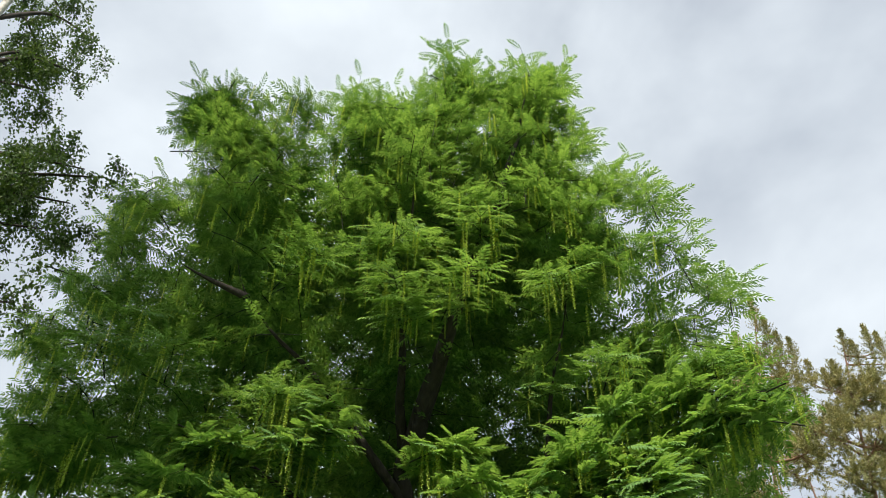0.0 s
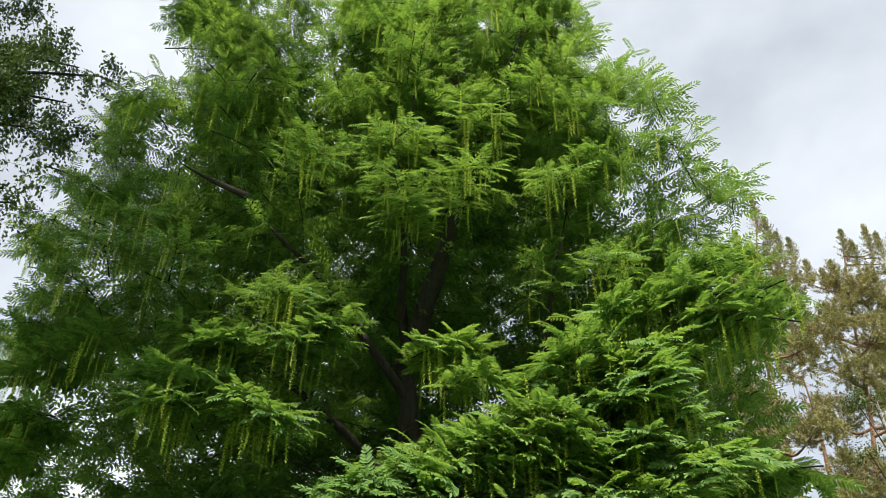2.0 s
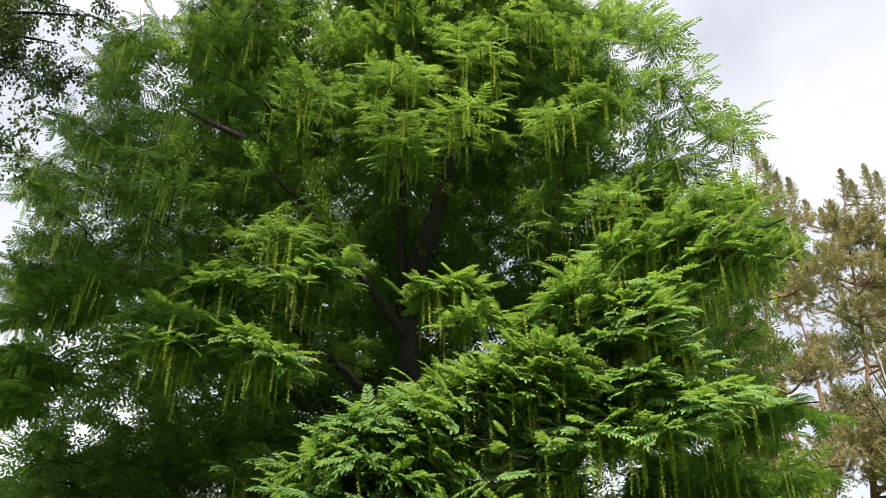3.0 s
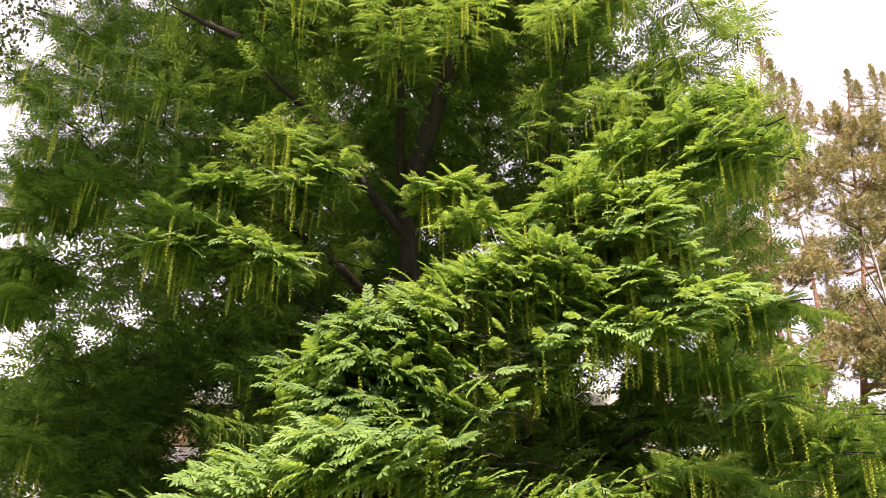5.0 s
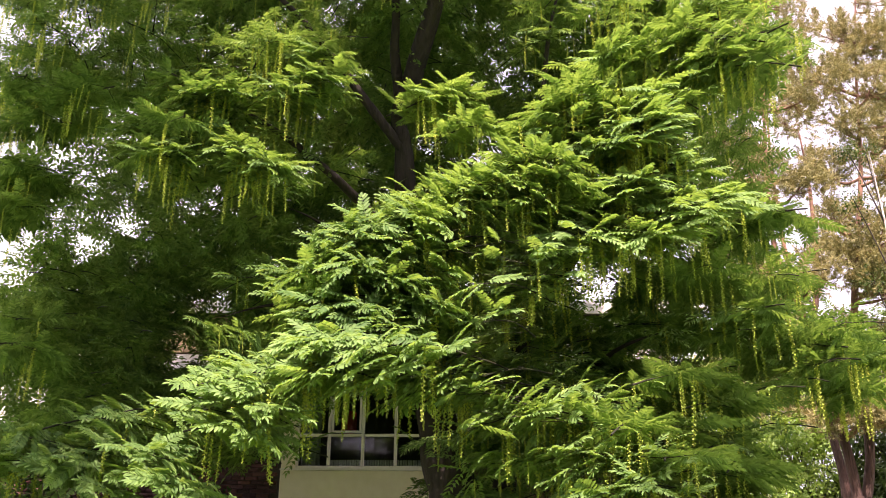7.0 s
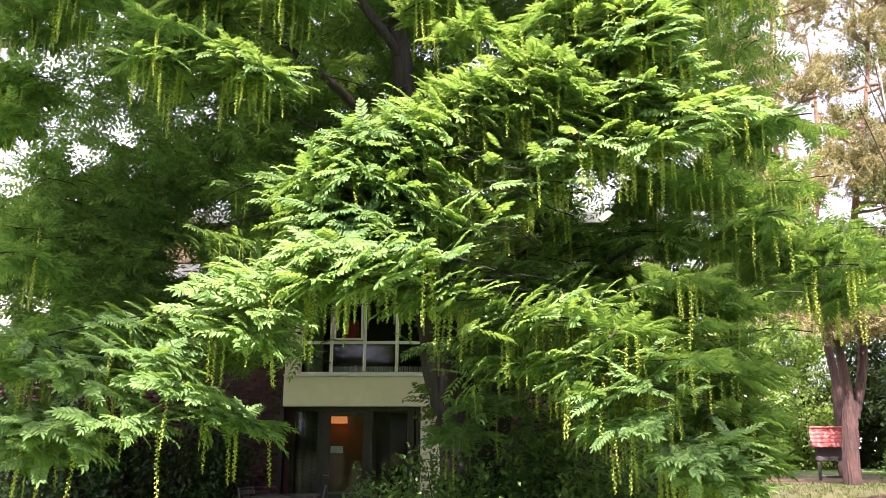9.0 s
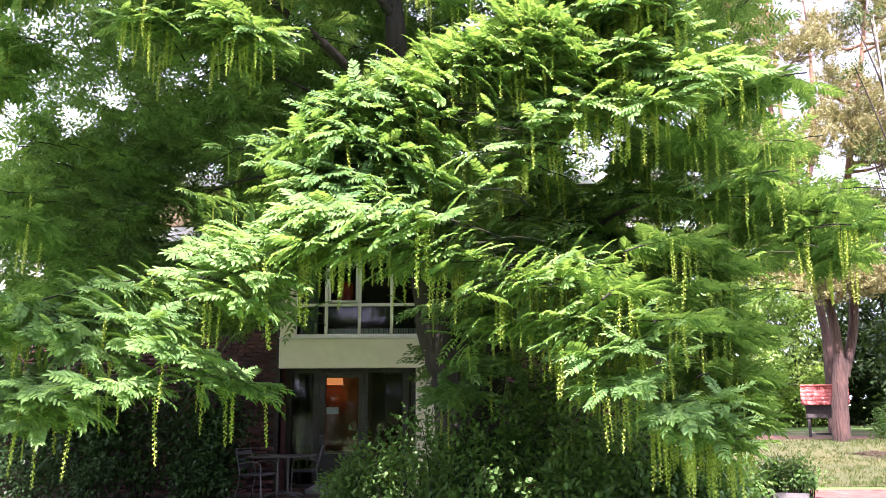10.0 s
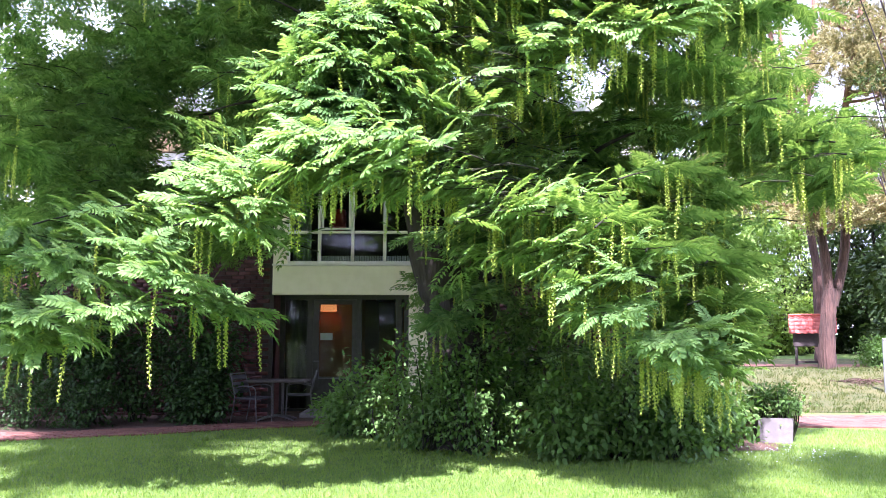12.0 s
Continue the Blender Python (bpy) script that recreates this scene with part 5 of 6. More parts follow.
    soup_part("needles", v, f, M_NEEDLE, t, "olive to straw-coloured needle clumps", False, "stuff")
    tagged(t, label, "tree")
    foot = stems[0][0]
    return rest_on(t, (foot[0], foot[1], foot[2] + 0.2))


PINE_STEMS = [[(10.98, 24, 0.3), (11.0, 24, 1.5), (11.15, 24, 2.9)],
              [(11.12, 24, 2.4), (11.0, 24, 4.2), (10.45, 24, 7.5), (9.75, 24, 10.2), (9.85, 24, 13.3), (10.3, 24, 17.5), (10.8, 24, 20.6)],
              [(11.2, 24, 2.4), (11.65, 24, 4.2), (11.75, 24, 7.5), (12.3, 24, 10.4), (12.8, 24, 13.0), (13.2, 24, 16.5), (13.7, 24, 19.8)]]
PINE_LEFT = [(10.7, 24, 18.9, 0.45, 0.5), (11.3, 24, 18.3, 0.4, 0.5), (10.2, 24, 18.2, 0.8, 0.6), (11.2, 24, 17.4, 0.8, 0.6), (10.0, 24, 16.6, 0.9, 0.6), (11.6, 24, 16.0, 0.7, 0.6), (9.4, 24, 15.2, 0.9, 0.5),
             (10.9, 23.6, 14.9, 0.9, 0.6), (8.6, 23.6, 13.6, 0.9, 0.5), (9.6, 24.6, 13.2, 0.9, 0.5), (8.3, 23.6, 11.4, 0.9, 0.6), (9.0, 23.4, 9.0, 0.8, 0.5), (8.2, 24, 8.2, 0.9, 0.6)]
PINE_RIGHT = [(13.0, 24, 17.8, 0.5, 0.5), (14.3, 24, 17.8, 0.6, 0.6), (13.4, 24, 17.4, 0.9, 0.6), (12.6, 24, 16.4, 0.7, 0.6), (14.3, 24, 16.6, 0.9, 0.7), (13.3, 23.6, 15.4, 1.0, 0.6), (14.6, 24, 14.6, 1.0, 0.7), (12.4, 23.6, 14.2, 0.8, 0.5),
              (13.9, 23.4, 12.6, 1.1, 0.6), (12.0, 24.6, 12.9, 0.7, 0.5), (11.5, 23.2, 9.7, 0.8, 0.5), (12.6, 23.0, 10.0, 1.1, 0.6), (13.6, 23.2, 9.6, 1.0, 0.6), (13.0, 23.4, 8.6, 1.0, 0.5), (14.2, 24, 11.2, 0.9, 0.5)]
PINE_LOW = [(10.4, 23.3, 5.1, 0.9, 0.4), (11.3, 23.2, 5.3, 0.9, 0.4), (12.3, 23.2, 5.0, 0.9, 0.4), (10.9, 23.0, 4.8, 0.7, 0.35), (13.2, 23.6, 5.4, 0.9, 0.5), (12.9, 24, 6.8, 0.9, 0.5), (9.9, 24, 8.6, 0.9, 0.5), (10.6, 23.4, 9.0, 0.9, 0.6)]
PINE_MID = [(8.4, 24, 10.2, 0.9, 0.6), (9.2, 23.2, 12.2, 1.0, 0.6), (10.6, 23.4, 12.0, 0.8, 0.5), (8.0, 23.6, 6.6, 0.9, 0.6), (9.0, 23.2, 7.4, 0.9, 0.5), (8.6, 23.4, 5.4, 0.8, 0.5), (13.9, 23.6, 7.6, 1.0, 0.6), (14.4, 23.4, 9.0, 0.9, 0.6),
            (11.4, 23.4, 11.0, 0.6, 0.4), (14.8, 24, 12.8, 1.0, 0.7), (15.2, 24, 15.8, 1.0, 0.8), (15.4, 24, 17.4, 0.8, 0.7), (12.0, 23.4, 15.4, 0.6, 0.5), (9.5, 23.6, 17.0, 0.6, 0.5), (14.6, 24.2, 10.2, 0.9, 0.6), (13.8, 24, 13.8, 1.0, 0.6), (12.2, 23.0, 8.9, 0.9, 0.5)]


PINE_LEADERS = [(10.81, 24.00, 21.49, 1.6), (11.09, 24.00, 20.57, 1.3), (11.77, 24.00, 19.69, 1.3), (9.92, 24.00, 19.92, 1.2), (12.15, 24.00, 18.72, 1.2), (11.38, 24.00, 19.93, 1.2), (13.71, 24.00, 20.08, 1.4), (13.96, 24.00, 19.59, 1.2), (14.59, 24.00, 20.30, 1.5), (14.93, 24.00, 19.97, 1.3), (15.41, 24.00, 19.98, 1.5), (12.63, 24.00, 18.37, 1.1), (13.03, 24.00, 18.73, 1.2)]


def noticeboard():
    """Small shelter on legs with a tiled pitched roof."""
    b = thing("roofed_noticeboard")
    for x in (-0.62, 0.62):
        for y in (-0.18, 0.18):
            part("leg", boxed(x - 0.05, x + 0.05, y - 0.05, y + 0.05, -0.05, 0.66, bevel=0.006), M_DARKWOOD, b)
    part("bar", boxed(-0.57, 0.57, -0.02, 0.02, 0.08, 0.15, bevel=0.004), M_DARKWOOD, b)
    part("body", boxed(-0.72, 0.72, -0.26, 0.26, 0.61, 1.06, bevel=0.01), M_DARKWOOD, b, "dark stained wooden box")
    part("ridge", boxed(-0.86, 0.86, -0.06, 0.06, 1.60, 1.66, bevel=0.02), M_TILE, b, "red ridge tile")
    # pantiles: rolled in section, lapped in courses
    n = 7
    prof = np.array([(u, 0.018 * math.cos(2 * math.pi * u) if u < 0.5 else -0.018 * math.sin(math.pi * (u - 0.25) * 2)) for u in np.linspace(0, 1, n)])
    w, h = 0.245, 0.16
    v = np.array([(p[0] * w - w / 2, 0, p[1] + zz) for zz in (0.0, -0.012) for p in prof] + [(p[0] * w - w / 2, h, p[1] + zz - 0.006) for zz in (0.0, -0.012) for p in prof])
    f = []
    for i in range(n - 1):
        f += [(i, i + 1, 2 * n + i + 1, 2 * n + i), (i, n + i, n + i + 1, i + 1), (n + i, 3 * n + i, 3 * n + i + 1, n + i + 1)]
    tile = soup("roof_tile", v, np.array(f), M_TILE)
    for side in (1, -1):
        part("roof_board", boxed(-0.84, 0.84, 0, 0.01, 0, 0.01), M_DARKWOOD, b).matrix_local = Matrix.Translation((0, 0, 1.555)) @ Matrix.Rotation(0 if side > 0 else math.pi, 4, "Z") @ Matrix.Rotation(radians(-52), 4, "X") @ Matrix.Diagonal((1, 68, 1, 1))
        for row in range(5):
            for col in range(7):
                ob = new("roof_tile", tile)
                ob.parent = b
                ob.matrix_local = Matrix.Rotation(0 if side < 0 else math.pi, 4, "Z") @ Matrix.Translation((-0.735 + col * w, -0.46 + row * 0.095, 1.03 + row * 0.122)) @ Matrix.Rotation(radians(50), 4, "X")
    tagged(b, "dark wooden noticeboard box on legs with a red tiled roof", "noticeboard")
    b.matrix_world = pose(11.92, 27.0, float(rise(12.0, 27.0)) + 0.02, 0, 0, -24) @ Matrix.Diagonal((0.82, 1, 1, 1))


def planter():
    p = thing("concrete_planter")
    bm = bmesh.new()
    bmesh.ops.create_cone(bm, cap_ends=True, segments=4, radius1=0.31, radius2=0.345, depth=0.39, matrix=Matrix.Translation((0, 0, 0.195)) @ Matrix.Rotation(radians(45), 4, "Z"))
    top = max(bm.faces, key=lambda q: q.calc_center_median().z)
    made = bmesh.ops.inset_individual(bm, faces=[top], thickness=0.04)
    bmesh.ops.translate(bm, verts=top.verts, vec=(0, 0, -0.05))
    bmesh.ops.bevel(bm, geom=list(bm.edges), offset=0.008, segments=2, affect="EDGES")
    part("box", bm, M_CONCRETE, p, "square pale weathered concrete")
    part("soil", boxed(-0.19, 0.19, -0.19, 0.19, 0.30, 0.352), M_SOIL, p, "dark potting soil")
    tagged(p, "square pale concrete planter on the lawn edge", "planter")
    p.matrix_world = pose(4.88, 12.5, 0, 0, 0, -14)
    shrub("potted_shrub", [(4.88, 12.5, 0.62, 0.36, 0.34, 0.24), (4.66, 12.55, 0.58, 0.25, 0.26, 0.2), (5.08, 12.45, 0.60, 0.24, 0.24, 0.2)], 900, 0.06, M_SHRUB, "leafy green shrub growing in the concrete planter", 41)
    pot = thing("clay_pot")
    rad = [(0.10, 0), (0.16, 0.0), (0.19, 0.28), (0.205, 0.28), (0.205, 0.34), (0.18, 0.34), (0.17, 0.26)]
    a = np.linspace(0, 2 * np.pi, 20, endpoint=False)
    v = np.array([(r * math.cos(k), r * math.sin(k), z) for r, z in rad for k in a])
    f = np.array([(i * 20 + j, i * 20 + (j + 1) % 20, (i + 1) * 20 + (j + 1) % 20, (i + 1) * 20 + j) for i in range(len(rad) - 1) for j in range(20)])
    soup_part("body", v, f, M_TERRA, pot, "", True)
    tagged(pot, "dark brown clay pot beside the concrete planter", "pot")
    pot.location = (4.50, 12.95, 0.0)


def post():
    p = thing("grey_post")
    v, f = tube_arrays(np.array([(0, 0, -0.1), (0, 0, 1.22)]), 0.065, 16)
    soup_part("shaft", v, f, M_POST, p, "", True)
    bm = bmesh.new()
    bmesh.ops.create_cone(bm, cap_ends=True, segments=16, radius1=0.072, radius2=0.055, depth=0.05, matrix=Matrix.Translation((0, 0, 1.245)))
    part("cap", bm, M_POST, p, "", True)
    tagged(p, "grey painted steel post standing on the grass", "post")
    p.location = (10.23, 19.4, float(rise(10.23, 19.4)))


def brushwood():
    """A low heap of fallen twigs on the dry grass."""
    rng = np.random.default_rng(19)
    pieces = []
    for _ in range(70):
        a, r = rng.uniform(0, 2 * np.pi), 0.5 * rng.random() ** 0.6
        x, y = 10.45 + r * math.cos(a) * 1.2, 20.9 + r * math.sin(a)
        way = rng.uniform(0, 2 * np.pi)
        d = np.array((math.cos(way), math.sin(way), rng.uniform(-0.05, 0.25))) * rng.uniform(0.12, 0.35)
        p = np.array((x, y, float(rise(x, y)) + 0.02 + 0.10 * (1 - r / 0.5) * rng.random()))
        pieces.append(tube_arrays(bend([p - d, p + rng.normal(0, 0.02, 3), p + d], 5), np.linspace(0.010, 0.004, 5), 4))
    v, f = joined(pieces)
    tagged(new("brushwood", soup("brushwood", v, f, M_PINE_BARK, True)), "small heap of fallen brown twigs on dry grass", "twigs", kind="stuff")
    # pale petals on the lawn near the planter
    n = 160
    x, y = rng.normal(4.6, 0.55, n), rng.normal(11.4, 0.45, n)
    a = rng.uniform(0, 2 * np.pi, n)
    c = np.stack([x, y, rise(x, y) + 0.035], -1)
    e = np.stack([np.cos(a), np.sin(a), rng.normal(0, 0.3, n)], -1) * 0.013
    g = np.stack([-np.sin(a), np.cos(a), rng.normal(0, 0.3, n)], -1) * 0.011
    v = np.stack([c - e, c + g, c + e, c - g], 1).reshape(-1, 3)
    tagged(new("fallen_petals", soup("fallen_petals", v, np.arange(4 * n).reshape(-1, 4), M_PAPER)), "small pale petals scattered on the lawn", "petals", kind="stuff")


# ---- pieces ----
def brick_mesh(lx, ly, lz, mat, name):
    bm = boxed(-lx / 2, lx / 2, -ly / 2, ly / 2, -lz / 2, lz / 2)
    bmesh.ops.bevel(bm, geom=list(bm.edges), offset=0.004, segments=1, affect="EDGES")
    me = bpy.data.meshes.new(name)
    bm.to_mesh(me)
    bm.free()
    me.materials.append(mat)
    return me


def brickwork(h):
    """Stretcher-bond face bricks on the house wall."""
    rng = np.random.default_rng(3)
    me = brick_mesh(0.24, 0.06, 0.068, M_BRICK, "brick")
    cube_v = np.array([(x, y, z) for x in (-0.12, 0.12) for y in (-0.03, 0.03) for z in (-0.034, 0.034)])
    cube_f = np.array([(0, 1, 3, 2), (4, 6, 7, 5), (0, 4, 5, 1), (2, 3, 7, 6), (0, 2, 6, 4), (1, 5, 7, 3)])
    rest, singles = [], 0
    for row in range(76):
        z = 0.04 + row * 0.0785
        for x0, x1 in ((-9.45, X0 - 0.01), (X1 + 0.02, 4.15)):
            x = x0 + 0.12 + (0.125 if row % 2 else 0)
            while x < x1 - 0.11:
                hidden = (x < -4.3 and z > 3.7) or (x > 0.55 and z > 4.35) or (X1 < x < 0.62 and z > 5.2)
                at = (x, HY + rng.uniform(-0.004, 0.003), z)
                if not hidden:
                    if -5.0 < x < X0 and 0.9 < z < 4.8 and singles < 300:
                        ob = new("brick", me)
                        ob.parent, ob.location = h, at
                        singles += 1
                    else:
                        rest.append((cube_v + at, cube_f))
                x += 0.251
    v, f = joined(rest)
    soup_part("brickwork", v, f, M_BRICK_JOINED, h, "dark red brick courses", False, "stuff")


def paths():
    """Red pavers: the terrace edge before the house, and the garden path."""
    rng = np.random.default_rng(8)
    me = brick_mesh(0.196, 0.121, 0.06, M_PAVER, "paver")
    edge = thing("path_terrace")
    tagged(edge, "strip of worn red clay pavers along the lawn edge", "path", kind="structure")
    for i in range(34):
        for j in range(8):
            x = -8.0 + i * 0.2 + (0.1 if j % 2 else 0)
            y = float(bed_edge(x)) + 0.07 + j * 0.125
            ob = new("paver", me)
            ob.parent = edge
            ob.matrix_local = pose(x, y, float(rise(x, y)) - 0.002 + rng.uniform(-0.003, 0.003), rng.normal(0, 0.5), rng.normal(0, 0.5), math.degrees(math.atan2(0.076, 0.2)) if -7 < x < -1 else 0)
    walkway = thing("path_garden")
    tagged(walkway, "pinkish red paved garden path across the grass", "path", kind="structure")
    cube_v = np.array([(x, y, z) for x in (-0.098, 0.098) for y in (-0.098, 0.098) for z in (-0.03, 0.03)])
    cube_f = np.array([(0, 1, 3, 2), (4, 6, 7, 5), (0, 4, 5, 1), (2, 3, 7, 6), (0, 2, 6, 4), (1, 5, 7, 3)])
    me2 = brick_mesh(0.196, 0.196, 0.06, M_PAVER, "path_paver")
    rest, n = [], 0
    for i in range(75):
        for j in range(9):
            x, y = 4.7 + i * 0.2, 14.5 + j * 0.2 + 0.02 * (i * 0.2)
            at = (x, y, float(rise(x, y)) + rng.uniform(-0.004, 0.004))
            if i < 34 and n < 300:
                ob = new("paver", me2)
                ob.parent, ob.location = walkway, at
                n += 1
            else:
                rest.append((cube_v + at, cube_f))
    v, f = joined(rest)
    soup_part("pavers", v, f, M_PAVER_JOINED, walkway, "", False, "stuff")


# ---- the place ----
wingnut_tree_ = wingnut_tree()
home = house()
curtain(X0 + 0.32, -2.66, HY + 0.25, 3.0, 5.2, M_CURTAIN, "grey-green pleated curtain behind the upper window")
curtain(X0 + 0.16, -2.6, HY + 1.1, 0.05, 2.3, M_INNER, "long curtain behind the ground floor glass, darkened for the dim room")
table_lamp()
red = mesh_object("red_cushion", boxed(-2.30, -1.98, HY + 0.34, HY + 0.52, 3.70, 4.15, bevel=0.08), M_RED, True)
tagged(red, "bright red padded chair back behind the upper window", "cushion")
garden_table()
metal_chair((-3.40, 15.1, 0.02), 70)
metal_chair((-2.72, 15.9, 0.02), -80)
birch()
pine("pine_tree", PINE_STEMS, PINE_LEFT + PINE_RIGHT + PINE_LOW + PINE_MID, 1000, 31, "tall double-stemmed pine with reddish bark and sunlit straw-green needles", leaders=PINE_LEADERS)
shrub("garden_shrub", [(-0.95, 12.9, 0.55, 0.8, 0.6, 0.6), (-0.25, 11.6, 0.75, 0.7, 0.5, 0.8), (0.45, 11.2, 0.85, 0.7, 0.5, 0.95), (-1.5, 13.1, 0.4, 0.45, 0.4, 0.4)], 2300, 0.085, M_SHRUB, "dense dark green garden shrub beside the door", 51)
shrub("garden_shrub", [(0.7, 12.0, 0.85, 0.9, 0.7, 0.95), (0.2, 12.1, 0.6, 0.7, 0.6, 0.65), (1.5, 11.8, 0.9, 0.9, 0.7, 1.0)], 2600, 0.09, M_SHRUB, "broad dark green shrub with sunlit spots under the tree", 52)
shrub("garden_shrub", [(2.2, 10.9, 0.6, 0.85, 0.7, 0.7), (1.6, 10.7, 0.5, 0.6, 0.5, 0.55), (2.9, 10.9, 0.5, 0.65, 0.6, 0.6)], 2600, 0.10, M_SHRUB, "low dark shrub with lobed leaves at the lawn", 53)
shrub("garden_hedge", [(-6.2, 14.5, 0.5, 0.7, 0.5, 0.62), (-7.1, 14.4, 0.5, 0.7, 0.5, 0.66), (-8.0, 14.4, 0.5, 0.7, 0.5, 0.66)], 2600, 0.06, M_HEDGE, "dark evergreen hedge with small leaves beside the path", 54, "hedge")
shrub("evergreen_shrub", [(-6.4, 15.2, 1.4, 0.8, 0.5, 1.3), (-7.6, 15.4, 1.6, 0.9, 0.5, 1.5), (-8.9, 15.4, 1.7, 0.9, 0.5, 1.6)], 2600, 0.13, M_HEDGE, "tall dark evergreen bush before the brick wall", 57)
shrub("evergreen_shrub", [(-4.7, 15.3, 1.15, 0.75, 0.5, 1.2), (-5.6, 15.4, 1.1, 0.75, 0.5, 1.15), (-4.2, 15.4, 1.25, 0.6, 0.4, 1.2), (-4.3, 15.0, 0.5, 0.5, 0.4, 0.55)], 2400, 0.10, M_HEDGE, "dark broad-leaved evergreen shrub against the brick wall", 55)
pine("pine_tree", [[(14.0, 31.0, 0.3), (14.0, 31, 2.0), (14.0, 31, 4.0)], [(14.0, 31, 3.6), (13.5, 31, 7.5), (13.0, 31, 12.0), (12.9, 31, 16.0), (13.1, 31, 19.5)], [(13.25, 31, 8.8), (14.0, 31, 11.0), (14.3, 31, 15.0), (14.2, 31, 18.0)]],
     [(11.2, 31, 11.0, 1.1, 0.6), (12.2, 31, 9.6, 1.2, 0.6), (10.6, 31, 13.4, 1.2, 0.7), (12.0, 31, 14.4, 1.1, 0.7), (11.6, 31, 16.8, 1.1, 0.7), (13.6, 31, 18.2, 1.2, 0.8), (14.8, 31, 16.2, 1.1, 0.7), (15.2, 31, 13.6, 1.2, 0.7), (14.2, 31, 12.4, 1.0, 0.5), (13.0, 31, 19.8, 0.8, 0.7), (14.8, 31, 9.4, 1.2, 0.6), (12.6, 31, 7.6, 1.1, 0.5), (14.2, 31, 7.0, 1.1, 0.5), (11.4, 31, 8.0, 0.9, 0.5)],
     800, 32, "slender reddish pine standing behind the larger pine", 0.32, 0.26)
pine("pine_tree", [[(17.2, 30.0, 0.3), (17.2, 30, 2.0), (17.1, 30, 4.0)], [(17.1, 30, 3.6), (16.7, 30, 7.5), (16.4, 30, 10.5), (17.0, 30, 14.0), (17.4, 30, 18.0)]],
     [(15.6, 30, 8.4, 1.2, 0.7), (16.8, 29.6, 8.9, 1.3, 0.7), (18.0, 30, 8.2, 1.2, 0.7), (15.8, 30, 11.4, 1.2, 0.8), (17.4, 30, 12.0, 1.3, 0.8), (16.4, 30, 13.6, 1.1, 0.7), (18.2, 30, 14.4, 1.2, 0.8), (17.0, 30, 16.2, 1.3, 0.8), (17.4, 30, 18.2, 1.0, 0.8), (15.8, 30, 6.6, 1.1, 0.6), (17.6, 30, 6.0, 1.1, 0.6), (18.8, 30, 10.6, 1.1, 0.7)],
     800, 33, "sunlit straw-green pine at the edge of the wood", 0.32, 0.3)
shrub("round_shrub", [(13.2, 25.6, 0.95, 0.7, 0.6, 0.5), (13.9, 25.9, 0.95, 0.7, 0.6, 0.5)], 1500, 0.10, M_SHRUB, "rounded green shrub near the pine", 56)
# hedge out of view, added so the door glass reflects something dark
shrub("garden_hedge", [(x, -13.0 + 0.4 * math.sin(x), 1.7, 1.9, 0.7, 1.9) for x in (-15.0, -12.2, -9.4, -6.6, -3.8, -1.0, 1.8, 4.6, 7.4, 10.2, 13.0)], 900, 0.34, M_HEDGE, "unseen hedge added behind the camera to darken reflections", 59, "hedge")
shrub("woodland_thicket", [(19.0 + 2.4 * k, 43.0 + 0.5 * (k % 2), 2.6, 2.4, 1.6, 3.4) for k in range(6)], 1500, 0.42, M_DARK_LEAF, "dense thicket at the edge of the wood, shade put into its leaf colour", 62, "thicket")
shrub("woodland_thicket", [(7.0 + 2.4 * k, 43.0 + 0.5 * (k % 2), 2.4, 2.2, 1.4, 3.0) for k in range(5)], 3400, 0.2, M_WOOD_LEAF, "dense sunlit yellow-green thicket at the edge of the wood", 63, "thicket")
shrub("evergreen_shrub", [(1.3, 14.4, 1.1, 0.9, 0.6, 1.2), (2.4, 14.2, 1.1, 0.9, 0.6, 1.2), (3.4, 14.0, 0.9, 0.8, 0.6, 1.0)], 1500, 0.13, M_HEDGE, "tall dark evergreen bush between tree and brick wall", 64)
noticeboard()
planter()
post()
brushwood()
broad_tree("birch_young", (12.3, 22.5), 13.0, 1.6, 16, 500, 0.07, M_BIRCH_LEAF, "slender white-stemmed birch behind the grey post", 61, 0.10, 0.5, M_BIRCH_BARK)
SUNNY, EDGE, DEEP, ACROSS = "bright green leafy tree in full sun", "sunlit young broad-leaved tree at the wood edge", "broad-leaved tree of the wood, shade put into its leaf colour", "unseen tree added behind the camera to darken reflections"
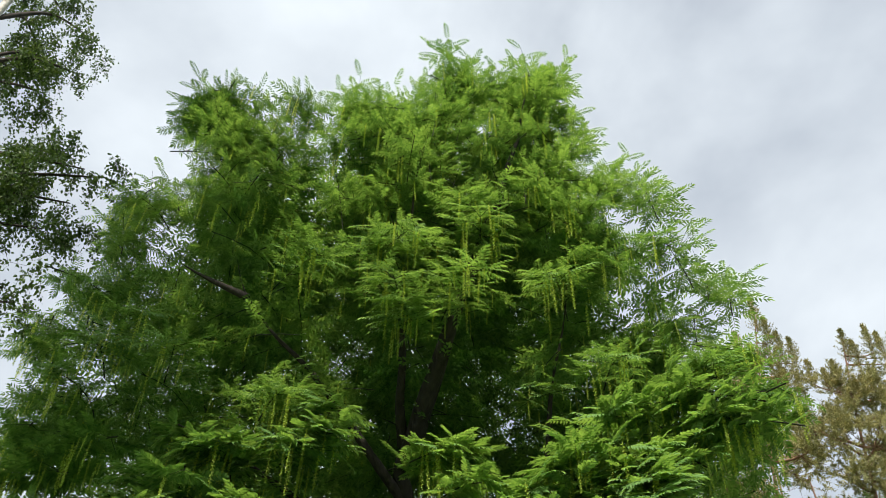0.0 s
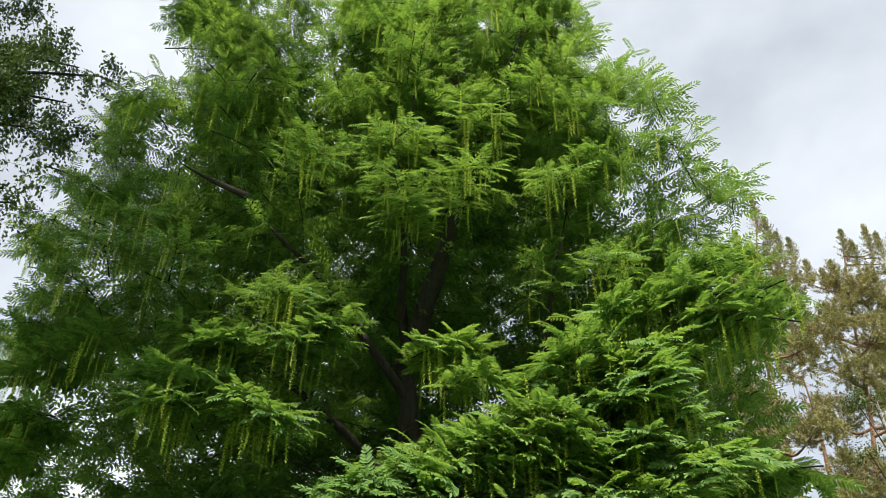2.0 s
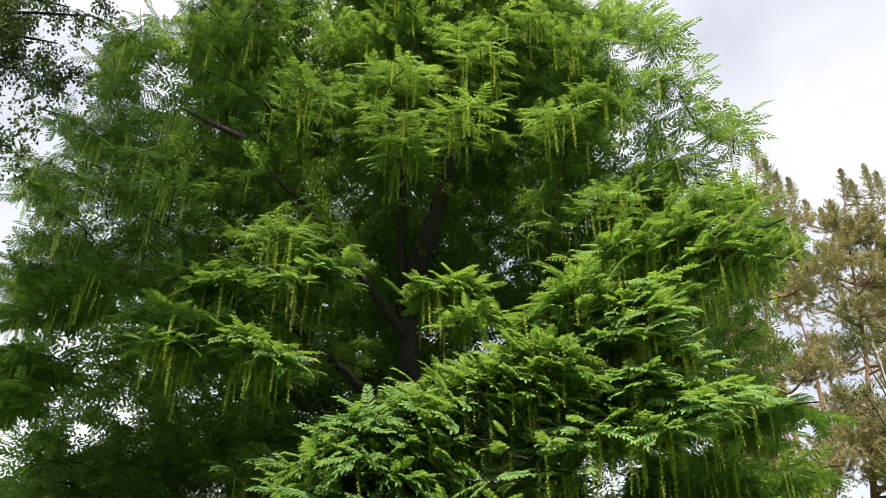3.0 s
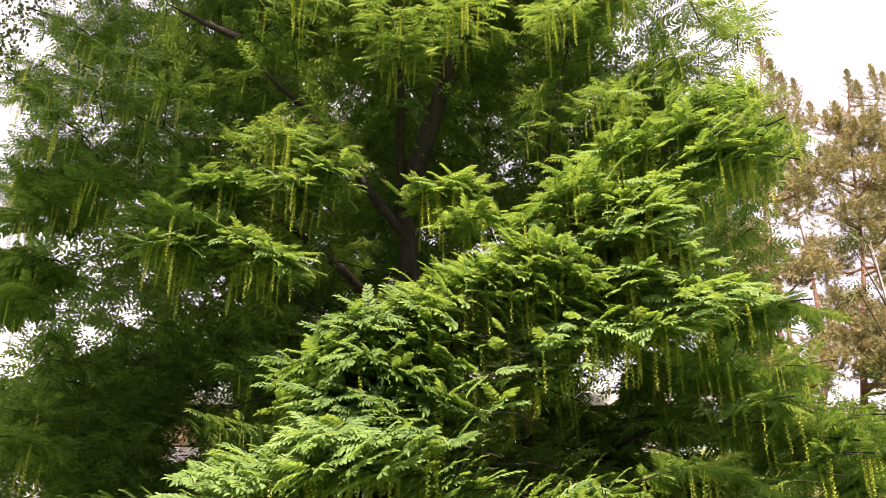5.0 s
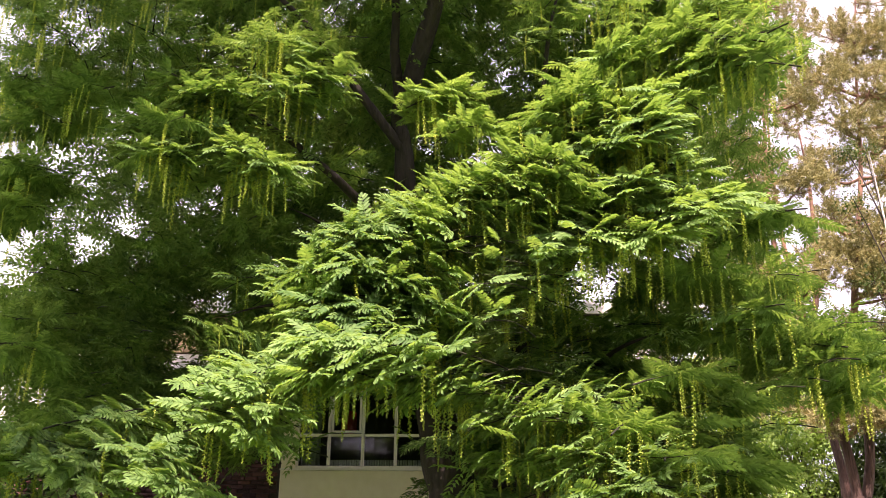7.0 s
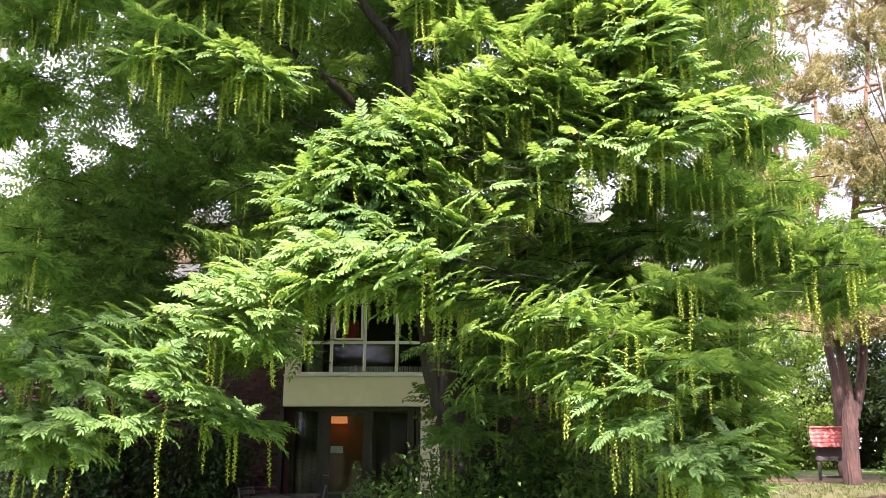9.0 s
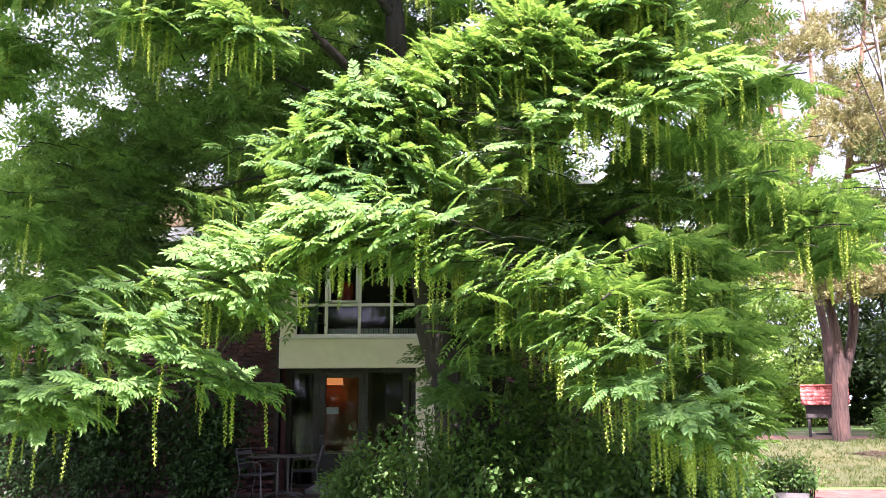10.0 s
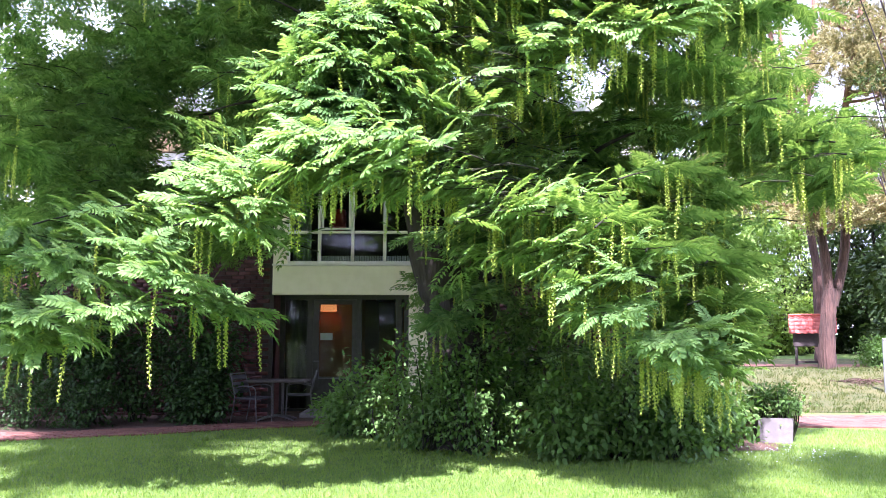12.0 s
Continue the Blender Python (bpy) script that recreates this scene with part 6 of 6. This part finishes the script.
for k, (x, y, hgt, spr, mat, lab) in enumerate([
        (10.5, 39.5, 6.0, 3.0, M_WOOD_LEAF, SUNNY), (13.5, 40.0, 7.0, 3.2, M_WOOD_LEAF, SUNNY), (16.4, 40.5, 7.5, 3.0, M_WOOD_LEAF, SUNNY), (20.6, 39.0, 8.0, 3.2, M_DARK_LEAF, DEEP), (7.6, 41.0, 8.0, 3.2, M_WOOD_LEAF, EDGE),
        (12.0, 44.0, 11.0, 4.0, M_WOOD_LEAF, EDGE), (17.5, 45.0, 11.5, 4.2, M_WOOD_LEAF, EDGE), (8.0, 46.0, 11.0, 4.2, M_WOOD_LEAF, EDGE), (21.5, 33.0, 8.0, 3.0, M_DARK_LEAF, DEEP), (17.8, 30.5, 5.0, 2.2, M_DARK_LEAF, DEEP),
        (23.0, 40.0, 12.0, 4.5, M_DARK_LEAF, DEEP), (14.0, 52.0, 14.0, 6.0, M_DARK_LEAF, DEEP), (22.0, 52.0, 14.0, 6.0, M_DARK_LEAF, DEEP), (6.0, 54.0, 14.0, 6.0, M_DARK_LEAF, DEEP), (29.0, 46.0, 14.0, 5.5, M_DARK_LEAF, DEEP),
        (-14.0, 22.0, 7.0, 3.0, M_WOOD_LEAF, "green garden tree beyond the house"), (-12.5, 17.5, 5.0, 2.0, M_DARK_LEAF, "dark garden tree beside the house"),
        # out-of-view row added behind the camera to keep window reflections dark
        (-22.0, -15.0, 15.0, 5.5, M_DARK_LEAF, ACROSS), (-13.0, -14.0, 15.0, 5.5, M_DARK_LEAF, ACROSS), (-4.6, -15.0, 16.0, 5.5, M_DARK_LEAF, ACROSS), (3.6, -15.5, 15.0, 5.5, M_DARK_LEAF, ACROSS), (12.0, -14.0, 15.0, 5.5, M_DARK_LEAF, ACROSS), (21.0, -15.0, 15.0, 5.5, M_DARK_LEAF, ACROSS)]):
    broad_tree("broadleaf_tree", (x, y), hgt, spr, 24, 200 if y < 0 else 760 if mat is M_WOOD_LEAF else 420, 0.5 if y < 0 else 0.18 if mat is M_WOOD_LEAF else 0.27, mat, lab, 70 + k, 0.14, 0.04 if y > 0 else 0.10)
shrub("garden_shrub", [(3.5, 11.5, 0.5, 0.7, 0.6, 0.6), (3.85, 12.1, 0.4, 0.45, 0.45, 0.45)], 2200, 0.10, M_SHRUB, "low dark shrub under the tree next to the planter", 58)
# six unseen trees outside the view, added only to cast shade
broad_tree("birch_tree", (-6.3, 1.2), 20.5, 2.4, 30, 420, 0.19, M_BIRCH_LEAF, "unseen birch added to shade the left side of the crown", 97, 0.18, 0.74, M_BIRCH_BARK)
broad_tree("birch_tree", (-6.1, -1.5), 32.0, 4.0, 28, 340, 0.19, M_BIRCH_LEAF, "unseen tall birch added to shade the left crown and lawn", 95, 0.22, 0.56, M_BIRCH_BARK)
broad_tree("birch_tree", (-5.3, -2.8), 22.5, 1.8, 6, 300, 0.19, M_BIRCH_LEAF, "unseen birch added to shade the lower left bough", 99, 0.18, 0.76, M_BIRCH_BARK)
broad_tree("birch_tree", (0.9, -6.0), 25.0, 1.3, 6, 240, 0.19, M_BIRCH_LEAF, "unseen slender birch added to shade the lower right boughs", 94, 0.16, 0.88, M_BIRCH_BARK)
broad_tree("birch_tree", (3.4, -6.2), 23.0, 2.7, 26, 260, 0.19, M_BIRCH_LEAF, "unseen tall birch added to dapple the right of the lawn", 98, 0.18, 0.76, M_BIRCH_BARK)
broad_tree("broadleaf_tree", (13.2, 7.4), 20.0, 3.5, 34, 330, 0.2, M_DARK_LEAF, "unseen leafy tree added to shade the dry grass", 96, 0.2, 0.5)
grass()
rest_on(wingnut_tree_, (0.27, 12.15, 0.0))
brickwork(home)
paths()
